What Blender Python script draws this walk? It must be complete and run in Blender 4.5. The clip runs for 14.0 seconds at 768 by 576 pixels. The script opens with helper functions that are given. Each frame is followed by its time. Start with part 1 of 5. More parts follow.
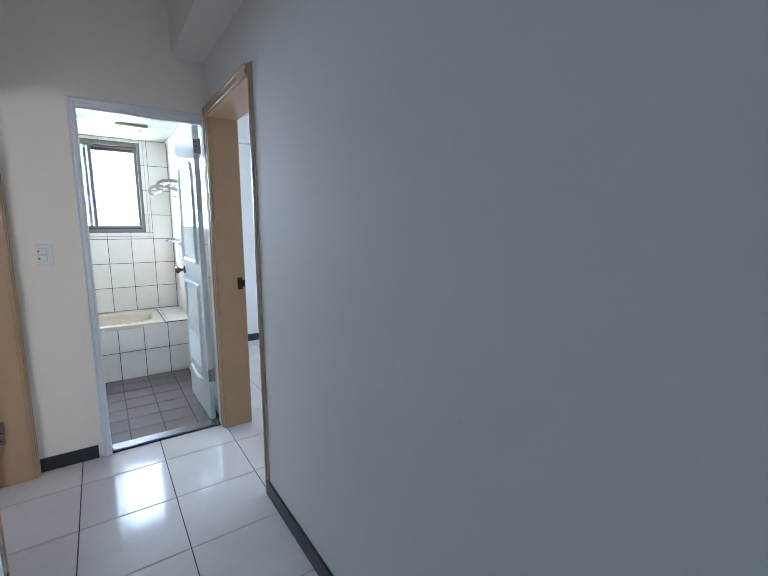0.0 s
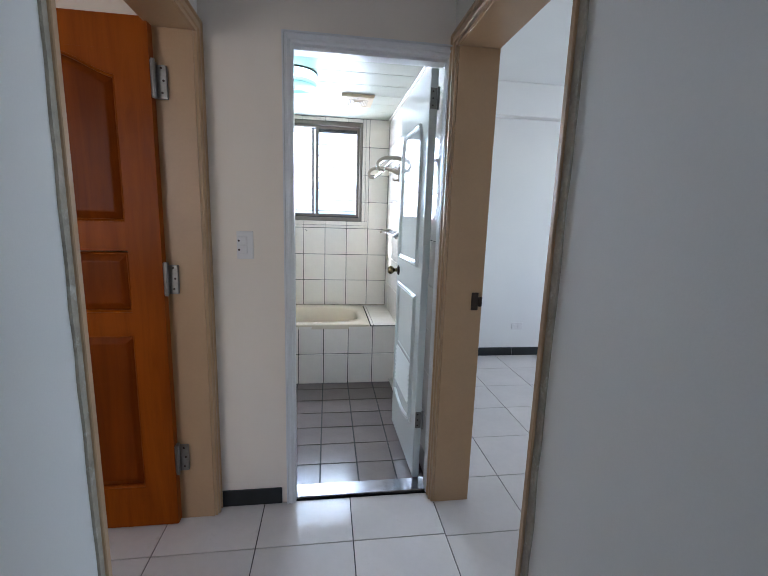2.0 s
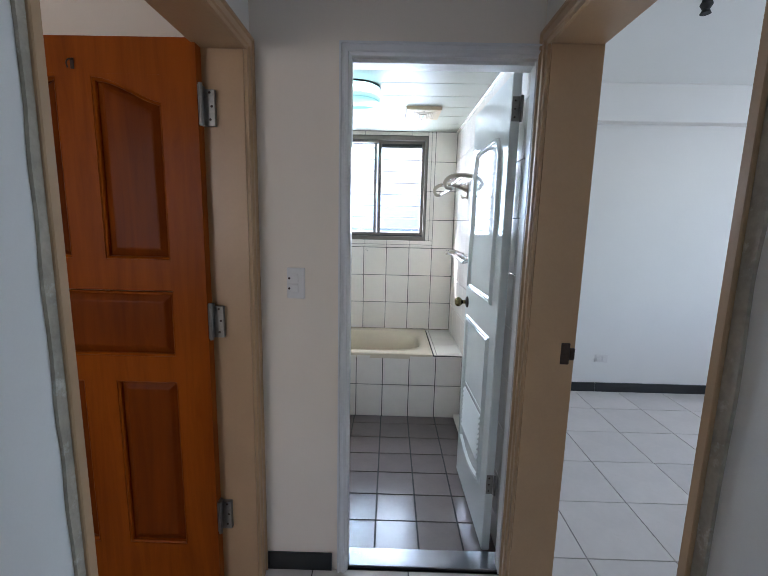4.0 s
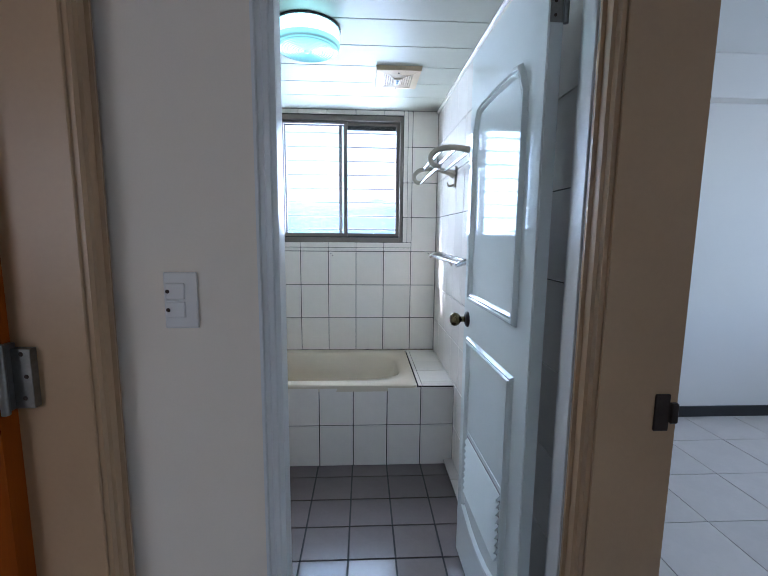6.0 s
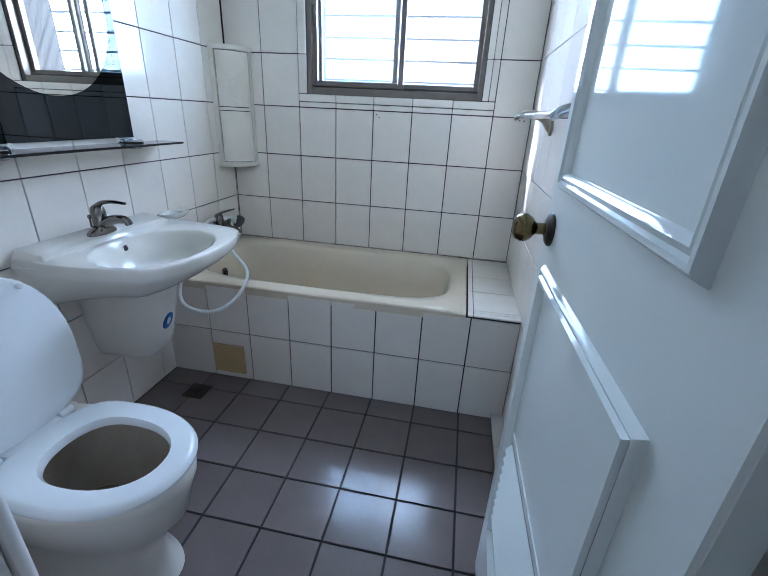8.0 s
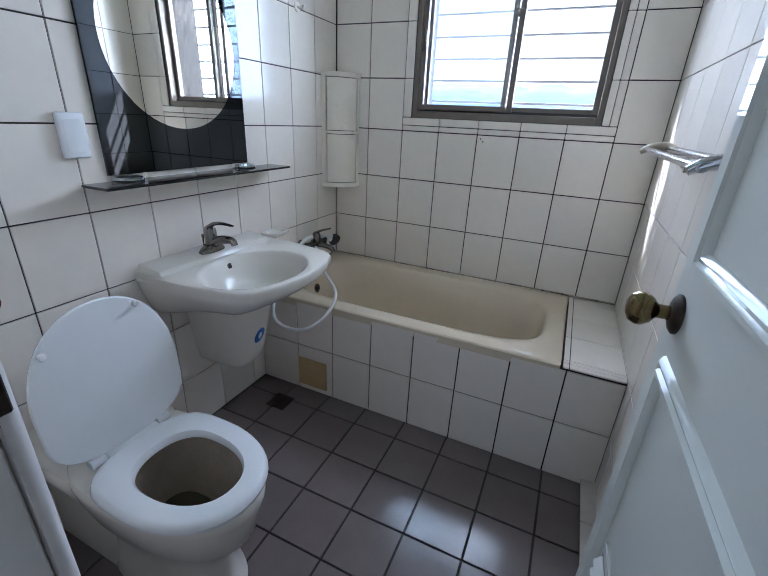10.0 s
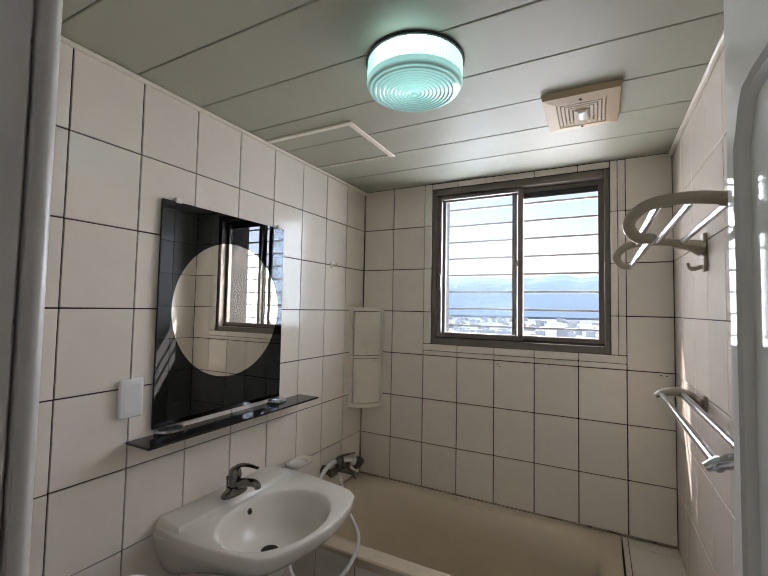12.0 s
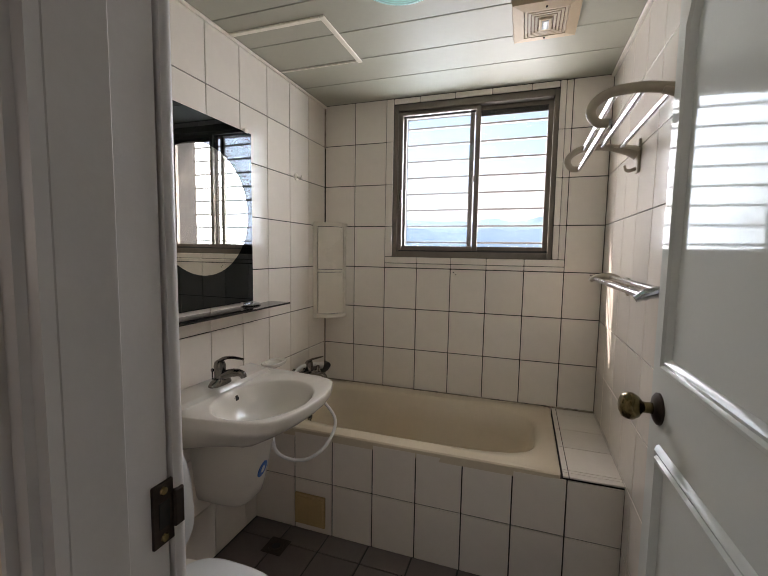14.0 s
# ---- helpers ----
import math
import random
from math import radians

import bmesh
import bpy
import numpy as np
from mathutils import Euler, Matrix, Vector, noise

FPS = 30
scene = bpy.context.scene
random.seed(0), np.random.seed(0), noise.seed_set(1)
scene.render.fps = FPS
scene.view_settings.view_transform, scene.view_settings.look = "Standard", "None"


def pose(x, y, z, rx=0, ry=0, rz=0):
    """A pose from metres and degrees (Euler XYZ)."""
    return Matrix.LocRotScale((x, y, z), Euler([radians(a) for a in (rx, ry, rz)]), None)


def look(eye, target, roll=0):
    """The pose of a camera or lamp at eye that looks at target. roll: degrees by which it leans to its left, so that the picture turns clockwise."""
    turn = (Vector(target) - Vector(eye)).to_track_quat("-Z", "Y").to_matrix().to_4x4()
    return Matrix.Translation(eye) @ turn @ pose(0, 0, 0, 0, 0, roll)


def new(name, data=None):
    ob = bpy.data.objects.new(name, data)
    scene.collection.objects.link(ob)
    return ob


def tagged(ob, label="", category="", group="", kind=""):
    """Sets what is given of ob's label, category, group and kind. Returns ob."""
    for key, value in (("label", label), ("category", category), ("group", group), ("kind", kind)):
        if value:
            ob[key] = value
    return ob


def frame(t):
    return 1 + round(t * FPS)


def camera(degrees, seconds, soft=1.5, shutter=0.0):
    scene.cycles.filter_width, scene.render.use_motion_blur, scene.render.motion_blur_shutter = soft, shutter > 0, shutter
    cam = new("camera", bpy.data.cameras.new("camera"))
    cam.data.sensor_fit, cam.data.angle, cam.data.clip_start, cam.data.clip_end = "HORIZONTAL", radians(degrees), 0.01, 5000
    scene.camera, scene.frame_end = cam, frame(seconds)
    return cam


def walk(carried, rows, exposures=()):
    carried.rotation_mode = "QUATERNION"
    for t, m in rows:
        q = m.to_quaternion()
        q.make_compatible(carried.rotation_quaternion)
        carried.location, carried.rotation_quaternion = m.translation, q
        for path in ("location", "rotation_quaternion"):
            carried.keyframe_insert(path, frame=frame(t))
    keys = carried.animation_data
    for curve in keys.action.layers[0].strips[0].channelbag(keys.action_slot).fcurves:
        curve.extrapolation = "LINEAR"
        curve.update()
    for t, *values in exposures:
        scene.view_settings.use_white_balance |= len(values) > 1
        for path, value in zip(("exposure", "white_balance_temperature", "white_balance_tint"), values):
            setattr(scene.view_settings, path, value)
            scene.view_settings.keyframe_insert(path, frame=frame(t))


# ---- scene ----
cam = camera(87.0, 14.0, soft=0.65)
PATH = [
    (0, (-0.108, 2.188, 1.376), (1.028, 3.806, 1.07), 0.2),
    (0.5, (-0.128, 2.36, 1.368), (0.75, 4.132, 1.072), 0.9),
    (1, (-0.048, 2.637, 1.355), (0.585, 4.51, 1.048), 1.1),
    (1.5, (0.0, 2.939, 1.353), (0.406, 4.871, 1.035), 1.6),
    (2, (-0.008, 3.237, 1.35), (0.27, 5.187, 1.002), 1.8),
    (2.5, (0.016, 3.405, 1.281), (0.181, 5.348, 0.84), 1.3),
    (3, (0.016, 3.481, 1.262), (0.089, 5.396, 0.689), 1.2),
    (3.5, (0.009, 3.498, 1.339), (0.024, 5.435, 0.844), 1.1),
    (4, (-0.002, 3.507, 1.443), (-0.026, 5.481, 1.126), 1.3),
    (4.2, (0.002, 3.524, 1.469), (-0.037, 5.509, 1.233), 1.3),
    (6.3, (0.034, 4.306, 1.327), (0.144, 6.284, 1.05), 0.5),
    (6.5, (0.062, 4.405, 1.312), (0.161, 6.375, 0.976), 0.8),
    (7, (0.106, 4.64, 1.259), (0.134, 6.583, 0.784), 1.6),
    (7.5, (0.165, 4.802, 1.22), (0.071, 6.692, 0.572), 2.5),
    (8, (0.256, 4.914, 1.206), (-0.054, 6.728, 0.422), 3.0),
    (8.2, (0.27, 4.94, 1.185), (-0.132, 6.713, 0.351), 3.2),
    (10.3, (0.246, 5.007, 1.326), (-0.541, 6.698, 0.604), 2.0),
    (10.5, (0.254, 5.003, 1.364), (-0.565, 6.725, 0.762), 1.6),
    (11, (0.262, 4.987, 1.446), (-0.611, 6.766, 1.173), 1.2),
    (11.5, (0.259, 4.972, 1.49), (-0.649, 6.753, 1.455), 1.0),
    (12, (0.253, 4.967, 1.495), (-0.677, 6.735, 1.593), 1.1),
    (12.5, (0.258, 4.96, 1.49), (-0.686, 6.713, 1.671), 0.9),
    (13, (0.261, 4.946, 1.474), (-0.693, 6.696, 1.636), 1.2),
    (13.5, (0.227, 4.933, 1.374), (-0.665, 6.723, 1.391), 1.6),
    (14, (0.172, 4.803, 1.32), (-0.477, 6.687, 1.143), 0.9),
]
walk(cam, [(t, look(eye, target, roll)) for t, eye, target, roll in PATH],
     [(0.0, 2.84, 5300, 11), (1.5, 2.55, 5650, 14), (3.0, 2.18, 5550, 14), (4.2, 2.14, 5650, 14), (6.3, 1.85, 5100, 13), (7.0, 1.98, 5000, 12), (8.2, 1.9, 4950, 12),
      (10.3, 1.31, 5600, 17), (11.0, 0.88, 6150, 19), (11.6, 0.86, 6650, 20), (12.5, 0.92, 7050, 21), (14.0, 0.95, 7250, 22)])

# ---------------------------------------------------------------- light
SUN = Vector((1.63, -1.0, -1.7)).normalized()          # the way the sunlight travels
world = bpy.data.worlds.new("sky")
scene.world = world
world.use_nodes = True
sky = world.node_tree.nodes.new("ShaderNodeTexSky")
sky.sky_type, sky.sun_disc = "NISHITA", False
sky.sun_elevation = math.asin(-SUN.z)
sky.sun_rotation = math.atan2(-SUN.x, -SUN.y)
world.node_tree.links.new(sky.outputs[0], world.node_tree.nodes["Background"].inputs[0])
world.node_tree.nodes["Background"].inputs[1].default_value = 0.15
sun = new("sun", bpy.data.lights.new("sun", "SUN"))
sun.data.energy, sun.data.angle, sun.data.color = 5.0, radians(0.5), (1.0, 0.97, 0.93)
sun.matrix_world = look((0, 0, 30), Vector((0, 0, 30)) + SUN)


def window_light(name, eye, target, w, h, watts, colour=(0.86, 0.93, 1.0)):
    """An area lamp that stands for sky light at a window."""
    lamp = new(name, bpy.data.lights.new(name, "AREA"))
    lamp.data.shape, lamp.data.size, lamp.data.size_y = "RECTANGLE", w, h
    lamp.data.energy, lamp.data.color = watts, colour
    lamp.matrix_world = look(eye, target)
    return lamp


window_light("window_light_bath", (-0.14, 7.64, 1.70), (-0.14, 6.0, 1.70), 1.5, 1.4, 43)
window_light("window_light_bedroom", (4.02, 5.2, 1.55), (2.0, 5.2, 1.2), 1.7, 1.3, 5.2, (0.93, 0.97, 0.95))
# Study and living room windows are out of sight, added to light the hall.
window_light("added_window_light_study", (-2.2, 2.22, 1.55), (-2.0, 4.0, 1.3), 1.2, 1.1, 0.85, (1.0, 0.74, 0.50))
window_light("added_window_light_living", (-0.3, -2.92, 1.5), (-0.1, 0.0, 1.2), 2.6, 1.5, 0.4, (1.0, 0.82, 0.62))

# ---------------------------------------------------------------- materials


def node(tree, kind, **values):
    n = tree.nodes.new(kind)
    for key, value in values.items():
        n.inputs[key.replace("_", " ")].default_value = value
    return n


def surface(name, colour, rough=0.5, metal=0.0, vary=0.06, scale=5.0, grain=120.0, bump=0.05, pieces=0.0, stain=None, coat=0.0,
            gloss_vary=0.1, stretch=(1, 1, 1), spec=0.5):
    """Procedural paint, ceramic, metal or plastic: two scales of colour variation, fine relief, uneven gloss."""
    m = bpy.data.materials.new(name)
    m.use_nodes = True
    t, bsdf = m.node_tree, m.node_tree.nodes["Principled BSDF"]
    link = t.links.new
    coords = node(t, "ShaderNodeTexCoord")
    maps = node(t, "ShaderNodeMapping", Scale=stretch)
    link(coords.outputs["Object"], maps.inputs[0])
    big = node(t, "ShaderNodeTexNoise", Scale=scale, Detail=5.0, Roughness=0.6)
    fine = node(t, "ShaderNodeTexNoise", Scale=grain, Detail=3.0)
    link(maps.outputs[0], big.inputs[0]), link(maps.outputs[0], fine.inputs[0])
    mixed = node(t, "ShaderNodeMath")
    mixed.operation = "MULTIPLY_ADD"
    link(fine.outputs[0], mixed.inputs[0])
    mixed.inputs[1].default_value = 0.35
    link(big.outputs[0], mixed.inputs[2])
    amount = node(t, "ShaderNodeMapRange")
    link(mixed.outputs[0], amount.inputs[0])
    amount.inputs[1].default_value, amount.inputs[2].default_value = 0.45, 0.95
    amount.inputs[3].default_value, amount.inputs[4].default_value = 1 - vary, 1 + vary
    value = amount.outputs[0]
    if pieces:
        info = node(t, "ShaderNodeObjectInfo")
        shift = node(t, "ShaderNodeMapRange")
        link(info.outputs["Random"], shift.inputs[0])
        shift.inputs[3].default_value, shift.inputs[4].default_value = 1 - pieces, 1 + pieces
        both = node(t, "ShaderNodeMath")
        both.operation = "MULTIPLY"
        link(value, both.inputs[0]), link(shift.outputs[0], both.inputs[1])
        value = both.outputs[0]
    tint = node(t, "ShaderNodeVectorMath")
    tint.operation = "SCALE"
    tint.inputs[0].default_value = colour
    link(value, tint.inputs["Scale"])
    out = tint.outputs[0]
    if stain:
        spots = node(t, "ShaderNodeTexNoise", Scale=stain[1], Detail=6.0, Roughness=0.7)
        link(coords.outputs["Object"], spots.inputs[0])
        ramp = node(t, "ShaderNodeMapRange")
        link(spots.outputs[0], ramp.inputs[0])
        ramp.inputs[1].default_value, ramp.inputs[2].default_value = stain[2], stain[2] + 0.12
        mix = node(t, "ShaderNodeMix")
        mix.data_type = "RGBA"
        link(ramp.outputs[0], mix.inputs[0]), link(out, mix.inputs[6])
        mix.inputs[7].default_value = (*stain[0], 1)
        out = mix.outputs[2]
    link(out, bsdf.inputs["Base Color"])
    gloss = node(t, "ShaderNodeMapRange")
    link(big.outputs[0], gloss.inputs[0])
    gloss.inputs[3].default_value, gloss.inputs[4].default_value = max(rough * (1 - gloss_vary), 0.0), rough * (1 + gloss_vary)
    link(gloss.outputs[0], bsdf.inputs["Roughness"])
    bsdf.inputs["Metallic"].default_value = metal
    bsdf.inputs["Coat Weight"].default_value = coat
    bsdf.inputs["Specular IOR Level"].default_value = spec
    if bump:
        relief = node(t, "ShaderNodeBump", Strength=bump, Distance=0.01)
        link(mixed.outputs[0], relief.inputs["Height"])
        link(relief.outputs[0], bsdf.inputs["Normal"])
    return m


def wood(name, dark, light, rough=0.42):
    m = bpy.data.materials.new(name)
    m.use_nodes = True
    t, bsdf = m.node_tree, m.node_tree.nodes["Principled BSDF"]
    link = t.links.new
    coords = node(t, "ShaderNodeTexCoord")
    maps = node(t, "ShaderNodeMapping", Scale=(9, 9, 0.7))
    link(coords.outputs["Object"], maps.inputs[0])
    n = node(t, "ShaderNodeTexNoise", Scale=2.2, Detail=8.0, Roughness=0.65, Distortion=0.6)
    link(maps.outputs[0], n.inputs[0])
    wide = node(t, "ShaderNodeTexNoise", Scale=1.6, Detail=2.0)
    link(coords.outputs["Object"], wide.inputs[0])
    add = node(t, "ShaderNodeMath")
    add.operation = "MULTIPLY_ADD"
    link(wide.outputs[0], add.inputs[0])
    add.inputs[1].default_value = 0.6
    link(n.outputs[0], add.inputs[2])
    ramp = node(t, "ShaderNodeValToRGB")
    ramp.color_ramp.elements[0].position, ramp.color_ramp.elements[0].color = 0.55, (*dark, 1)
    ramp.color_ramp.elements[1].position, ramp.color_ramp.elements[1].color = 1.0, (*light, 1)
    link(add.outputs[0], ramp.inputs[0]), link(ramp.outputs[0], bsdf.inputs["Base Color"])
    bsdf.inputs["Roughness"].default_value = rough
    bsdf.inputs["Coat Weight"].default_value = 0.03
    bsdf.inputs["Coat Roughness"].default_value = 0.15
    bsdf.inputs["Specular IOR Level"].default_value = 0.08
    relief = node(t, "ShaderNodeBump", Strength=0.06, Distance=0.005)
    link(n.outputs[0], relief.inputs["Height"]), link(relief.outputs[0], bsdf.inputs["Normal"])
    return m


def glass(name, tint=(0.96, 0.98, 0.98), clear=1.0, rough=0.0):
    """A thin pane: clear, with a Fresnel gloss; clear under 1 leaves a dusty film."""
    m = bpy.data.materials.new(name)
    m.use_nodes = True
    t = m.node_tree
    t.nodes.remove(t.nodes["Principled BSDF"])
    link = t.links.new
    through_it = node(t, "ShaderNodeBsdfTransparent", Color=(*tint, 1))
    film = node(t, "ShaderNodeBsdfTranslucent", Color=(0.85, 0.88, 0.9, 1))
    dusty = node(t, "ShaderNodeMixShader")
    dusty.inputs[0].default_value = clear
    link(film.outputs[0], dusty.inputs[1]), link(through_it.outputs[0], dusty.inputs[2])
    gloss = node(t, "ShaderNodeBsdfGlossy", Roughness=rough)
    facing = node(t, "ShaderNodeLayerWeight", Blend=0.5)
    steep = node(t, "ShaderNodeMath")
    steep.operation = "POWER"
    steep.inputs[1].default_value = 5.0
    link(facing.outputs["Facing"], steep.inputs[0])
    fres = node(t, "ShaderNodeMath")
    fres.operation = "MULTIPLY_ADD"
    fres.inputs[1].default_value, fres.inputs[2].default_value = 0.9, 0.035
    link(steep.outputs[0], fres.inputs[0])
    both = node(t, "ShaderNodeMixShader")
    link(fres.outputs[0], both.inputs[0]), link(dusty.outputs[0], both.inputs[1]), link(gloss.outputs[0], both.inputs[2])
    link(both.outputs[0], t.nodes["Material Output"].inputs[0])
    return m


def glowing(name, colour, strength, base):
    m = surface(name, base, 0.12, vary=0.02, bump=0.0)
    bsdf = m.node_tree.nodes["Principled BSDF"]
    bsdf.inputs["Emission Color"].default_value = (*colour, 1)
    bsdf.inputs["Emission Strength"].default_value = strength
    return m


PAINT = surface("white_wall_paint", (0.79, 0.765, 0.715), 0.78, vary=0.03, scale=1.3, grain=220, bump=0.05)
# White wall paint again, tinted cream for the warm light on the end wall.
WARM_LIT_PAINT = surface("warm_lit_wall_paint", (0.82, 0.72, 0.60), 0.75, vary=0.03, scale=1.3, grain=220, bump=0.05)
CEILING_PAINT = surface("ceiling_paint", (0.78, 0.77, 0.73), 0.7, vary=0.03, scale=1.0, grain=180, bump=0.08)
BEIGE = surface("beige_frame_paint", (0.47, 0.305, 0.165), 0.35, vary=0.06, scale=4, grain=90, bump=0.08)
WORN = surface("worn_putty", (0.40, 0.35, 0.27), 0.7, vary=0.25, scale=18, grain=90, bump=0.4, stain=((0.62, 0.60, 0.52), 14, 0.56))
WHITE_FRAME = surface("white_frame_paint", (0.72, 0.70, 0.68), 0.3, vary=0.04, scale=4, grain=100, bump=0.05)
SKIRTING = surface("black_skirting", (0.018, 0.020, 0.021), 0.35, vary=0.2, scale=8, bump=0.05)
FLOOR_TILE = surface("polished_floor_tile", (0.66, 0.61, 0.57), 0.10, vary=0.05, scale=4.5, grain=30, bump=0.004, pieces=0.03,
                     stain=((0.60, 0.54, 0.49), 7, 0.60), spec=0.15)
FLOOR_GROUT = surface("dark_floor_grout", (0.045, 0.04, 0.038), 0.8, vary=0.3, scale=20)
WALL_TILE = surface("white_wall_tile", (0.83, 0.77, 0.695), 0.13, vary=0.025, scale=6, grain=25, bump=0.01, pieces=0.04)
TILE_GROUT = surface("dirty_wall_grout", (0.038, 0.031, 0.026), 0.85, vary=0.4, scale=6, stain=((0.10, 0.085, 0.07), 3, 0.58))
BATH_TILE = surface("grey_bath_floor_tile", (0.18, 0.150, 0.142), 0.17, vary=0.08, scale=6, grain=60, bump=0.05, pieces=0.06, spec=0.35)
BATH_GROUT = surface("black_bath_grout", (0.03, 0.028, 0.026), 0.8, vary=0.3, scale=16)
PANEL = surface("pvc_ceiling_panel", (0.42, 0.415, 0.335), 0.5, vary=0.035, scale=3, grain=40, bump=0.004, gloss_vary=0.02)
PANEL_GAP = surface("ceiling_joint", (0.12, 0.11, 0.09), 0.7)
PORCELAIN = surface("porcelain", (0.75, 0.715, 0.65), 0.13, vary=0.02, scale=3, bump=0.0)
SEAT_PLASTIC = surface("white_seat_plastic", (0.78, 0.80, 0.82), 0.2, vary=0.02, scale=3, bump=0.0)
CREAM_TUB = surface("cream_tub_acrylic", (0.69, 0.595, 0.45), 0.14, vary=0.04, scale=3, grain=40, bump=0.01)
CREAM = surface("cream_plastic", (0.86, 0.81, 0.71), 0.28, vary=0.03, scale=4, bump=0.01)
YELLOWED = surface("yellowed_plastic", (0.52, 0.37, 0.18), 0.4, vary=0.08, scale=14, bump=0.05)
VENT_PLASTIC = surface("aged_vent_plastic", (0.52, 0.395, 0.245), 0.55, vary=0.05, scale=10, bump=0.02)
VENT_DARK = surface("vent_slots", (0.22, 0.13, 0.07), 0.6, vary=0.2, scale=30)
CHROME = surface("chrome", (0.50, 0.51, 0.53), 0.16, 1.0, vary=0.03, bump=0.0)
DULL_CHROME = surface("dull_chrome", (0.22, 0.205, 0.19), 0.2, 1.0, vary=0.12, scale=30, bump=0.01)
STEEL = surface("steel_hinge", (0.28, 0.27, 0.25), 0.36, 1.0, vary=0.15, scale=30, bump=0.02)
THRESHOLD_STEEL = surface("dull_threshold_steel", (0.20, 0.20, 0.21), 0.24, 1.0, vary=0.15, scale=12, bump=0.02)
BRONZE = surface("aged_bronze", (0.20, 0.15, 0.07), 0.22, 1.0, vary=0.3, scale=25, bump=0.02)
DARK_BRONZE = surface("dark_bronze_plate", (0.05, 0.035, 0.028), 0.42, 0.7, vary=0.3, scale=40, bump=0.05)
BLACK_HOLE = surface("black_hollow", (0.012, 0.012, 0.012), 0.7)
ALUMINIUM = surface("grey_aluminium", (0.19, 0.165, 0.14), 0.42, 0.6, vary=0.10, scale=14, grain=200, bump=0.03)
GRILLE_METAL = surface("pale_grille_metal", (0.42, 0.40, 0.40), 0.45, 0.2, vary=0.08, scale=10, bump=0.02)
DARK_RUBBER = surface("dark_gasket", (0.035, 0.033, 0.035), 0.6)
RACK_PLASTIC = surface("grey_beige_rack_plastic", (0.41, 0.35, 0.265), 0.4, vary=0.04, scale=12, bump=0.01)
DOOR_PLASTIC = surface("pale_door_plastic", (0.70, 0.73, 0.70), 0.05, vary=0.02, scale=2, bump=0.0, spec=0.18)
DOOR_WOOD = wood("orange_varnished_wood", (0.19, 0.036, 0.001), (0.33, 0.070, 0.002))
DOOR_WOOD_DARK = wood("darker_panel_wood", (0.12, 0.021, 0.001), (0.21, 0.040, 0.001))
MIRROR = surface("mirror_silver", (0.86, 0.87, 0.84), 0.0, 1.0, vary=0.0, bump=0.0)
SMOKED = surface("smoked_mirror", (0.062, 0.07, 0.08), 0.0, 1.0, vary=0.0, bump=0.0)
SMOKED_GLASS = surface("smoked_shelf_glass", (0.012, 0.010, 0.010), 0.03, 0.0, vary=0.1, scale=30, bump=0.0)
STICKER_BLUE = surface("blue_sticker", (0.01, 0.10, 0.42), 0.3)
STICKER_WHITE = surface("white_sticker_print", (0.60, 0.62, 0.62), 0.6)
HOSE = surface("white_hose", (0.74, 0.74, 0.72), 0.35, vary=0.04, bump=0.0)
SWITCH = surface("switch_plastic", (0.74, 0.70, 0.66), 0.3, vary=0.02, bump=0.0)
WINDOW_GLASS = glass("window_glass")
SASH_GLASS = glass("dusty_sash_glass", (0.90, 0.95, 0.97), 0.985)
AMBER = surface("amber_plastic", (0.16, 0.042, 0.010), 0.12, vary=0.1, bump=0.0, coat=0.5)
PAPER_GREEN = surface("green_paper_roll", (0.38, 0.55, 0.48), 0.8)
LAMP_SIDE = glowing("ribbed_lamp_glass", (0.55, 1.0, 0.96), 1.5, (0.5, 0.75, 0.75))
LAMP_FACE = glowing("lamp_face_glass", (0.38, 0.93, 0.87), 0.42, (0.45, 0.7, 0.7))


def ringed_glow(m, cx, cy):
    """The lens rings of a pressed-glass lamp face pass more and less of the light."""
    t = m.node_tree
    link = t.links.new
    coords = node(t, "ShaderNodeTexCoord")
    maps = node(t, "ShaderNodeMapping", Location=(-cx, -cy, 0), Scale=(1, 1, 0))
    link(coords.outputs["Object"], maps.inputs[0])
    far = node(t, "ShaderNodeVectorMath")
    far.operation = "LENGTH"
    link(maps.outputs[0], far.inputs[0])
    wave = node(t, "ShaderNodeMath")
    wave.operation = "SINE"
    turns = node(t, "ShaderNodeMath")
    turns.operation = "MULTIPLY"
    turns.inputs[1].default_value = 2 * math.pi / 0.0115
    link(far.outputs["Value"], turns.inputs[0]), link(turns.outputs[0], wave.inputs[0])
    fade = node(t, "ShaderNodeMapRange")
    link(far.outputs["Value"], fade.inputs[0])
    fade.inputs[1].default_value, fade.inputs[2].default_value = 0.02, 0.13
    fade.inputs[3].default_value, fade.inputs[4].default_value = 0.38, 0.17
    strength = node(t, "ShaderNodeMath")
    strength.operation = "MULTIPLY_ADD"
    strength.inputs[1].default_value = 0.15
    link(wave.outputs[0], strength.inputs[0]), link(fade.outputs[0], strength.inputs[2])
    link(strength.outputs[0], t.nodes["Principled BSDF"].inputs["Emission Strength"])


ringed_glow(LAMP_FACE, -0.223, 6.042)


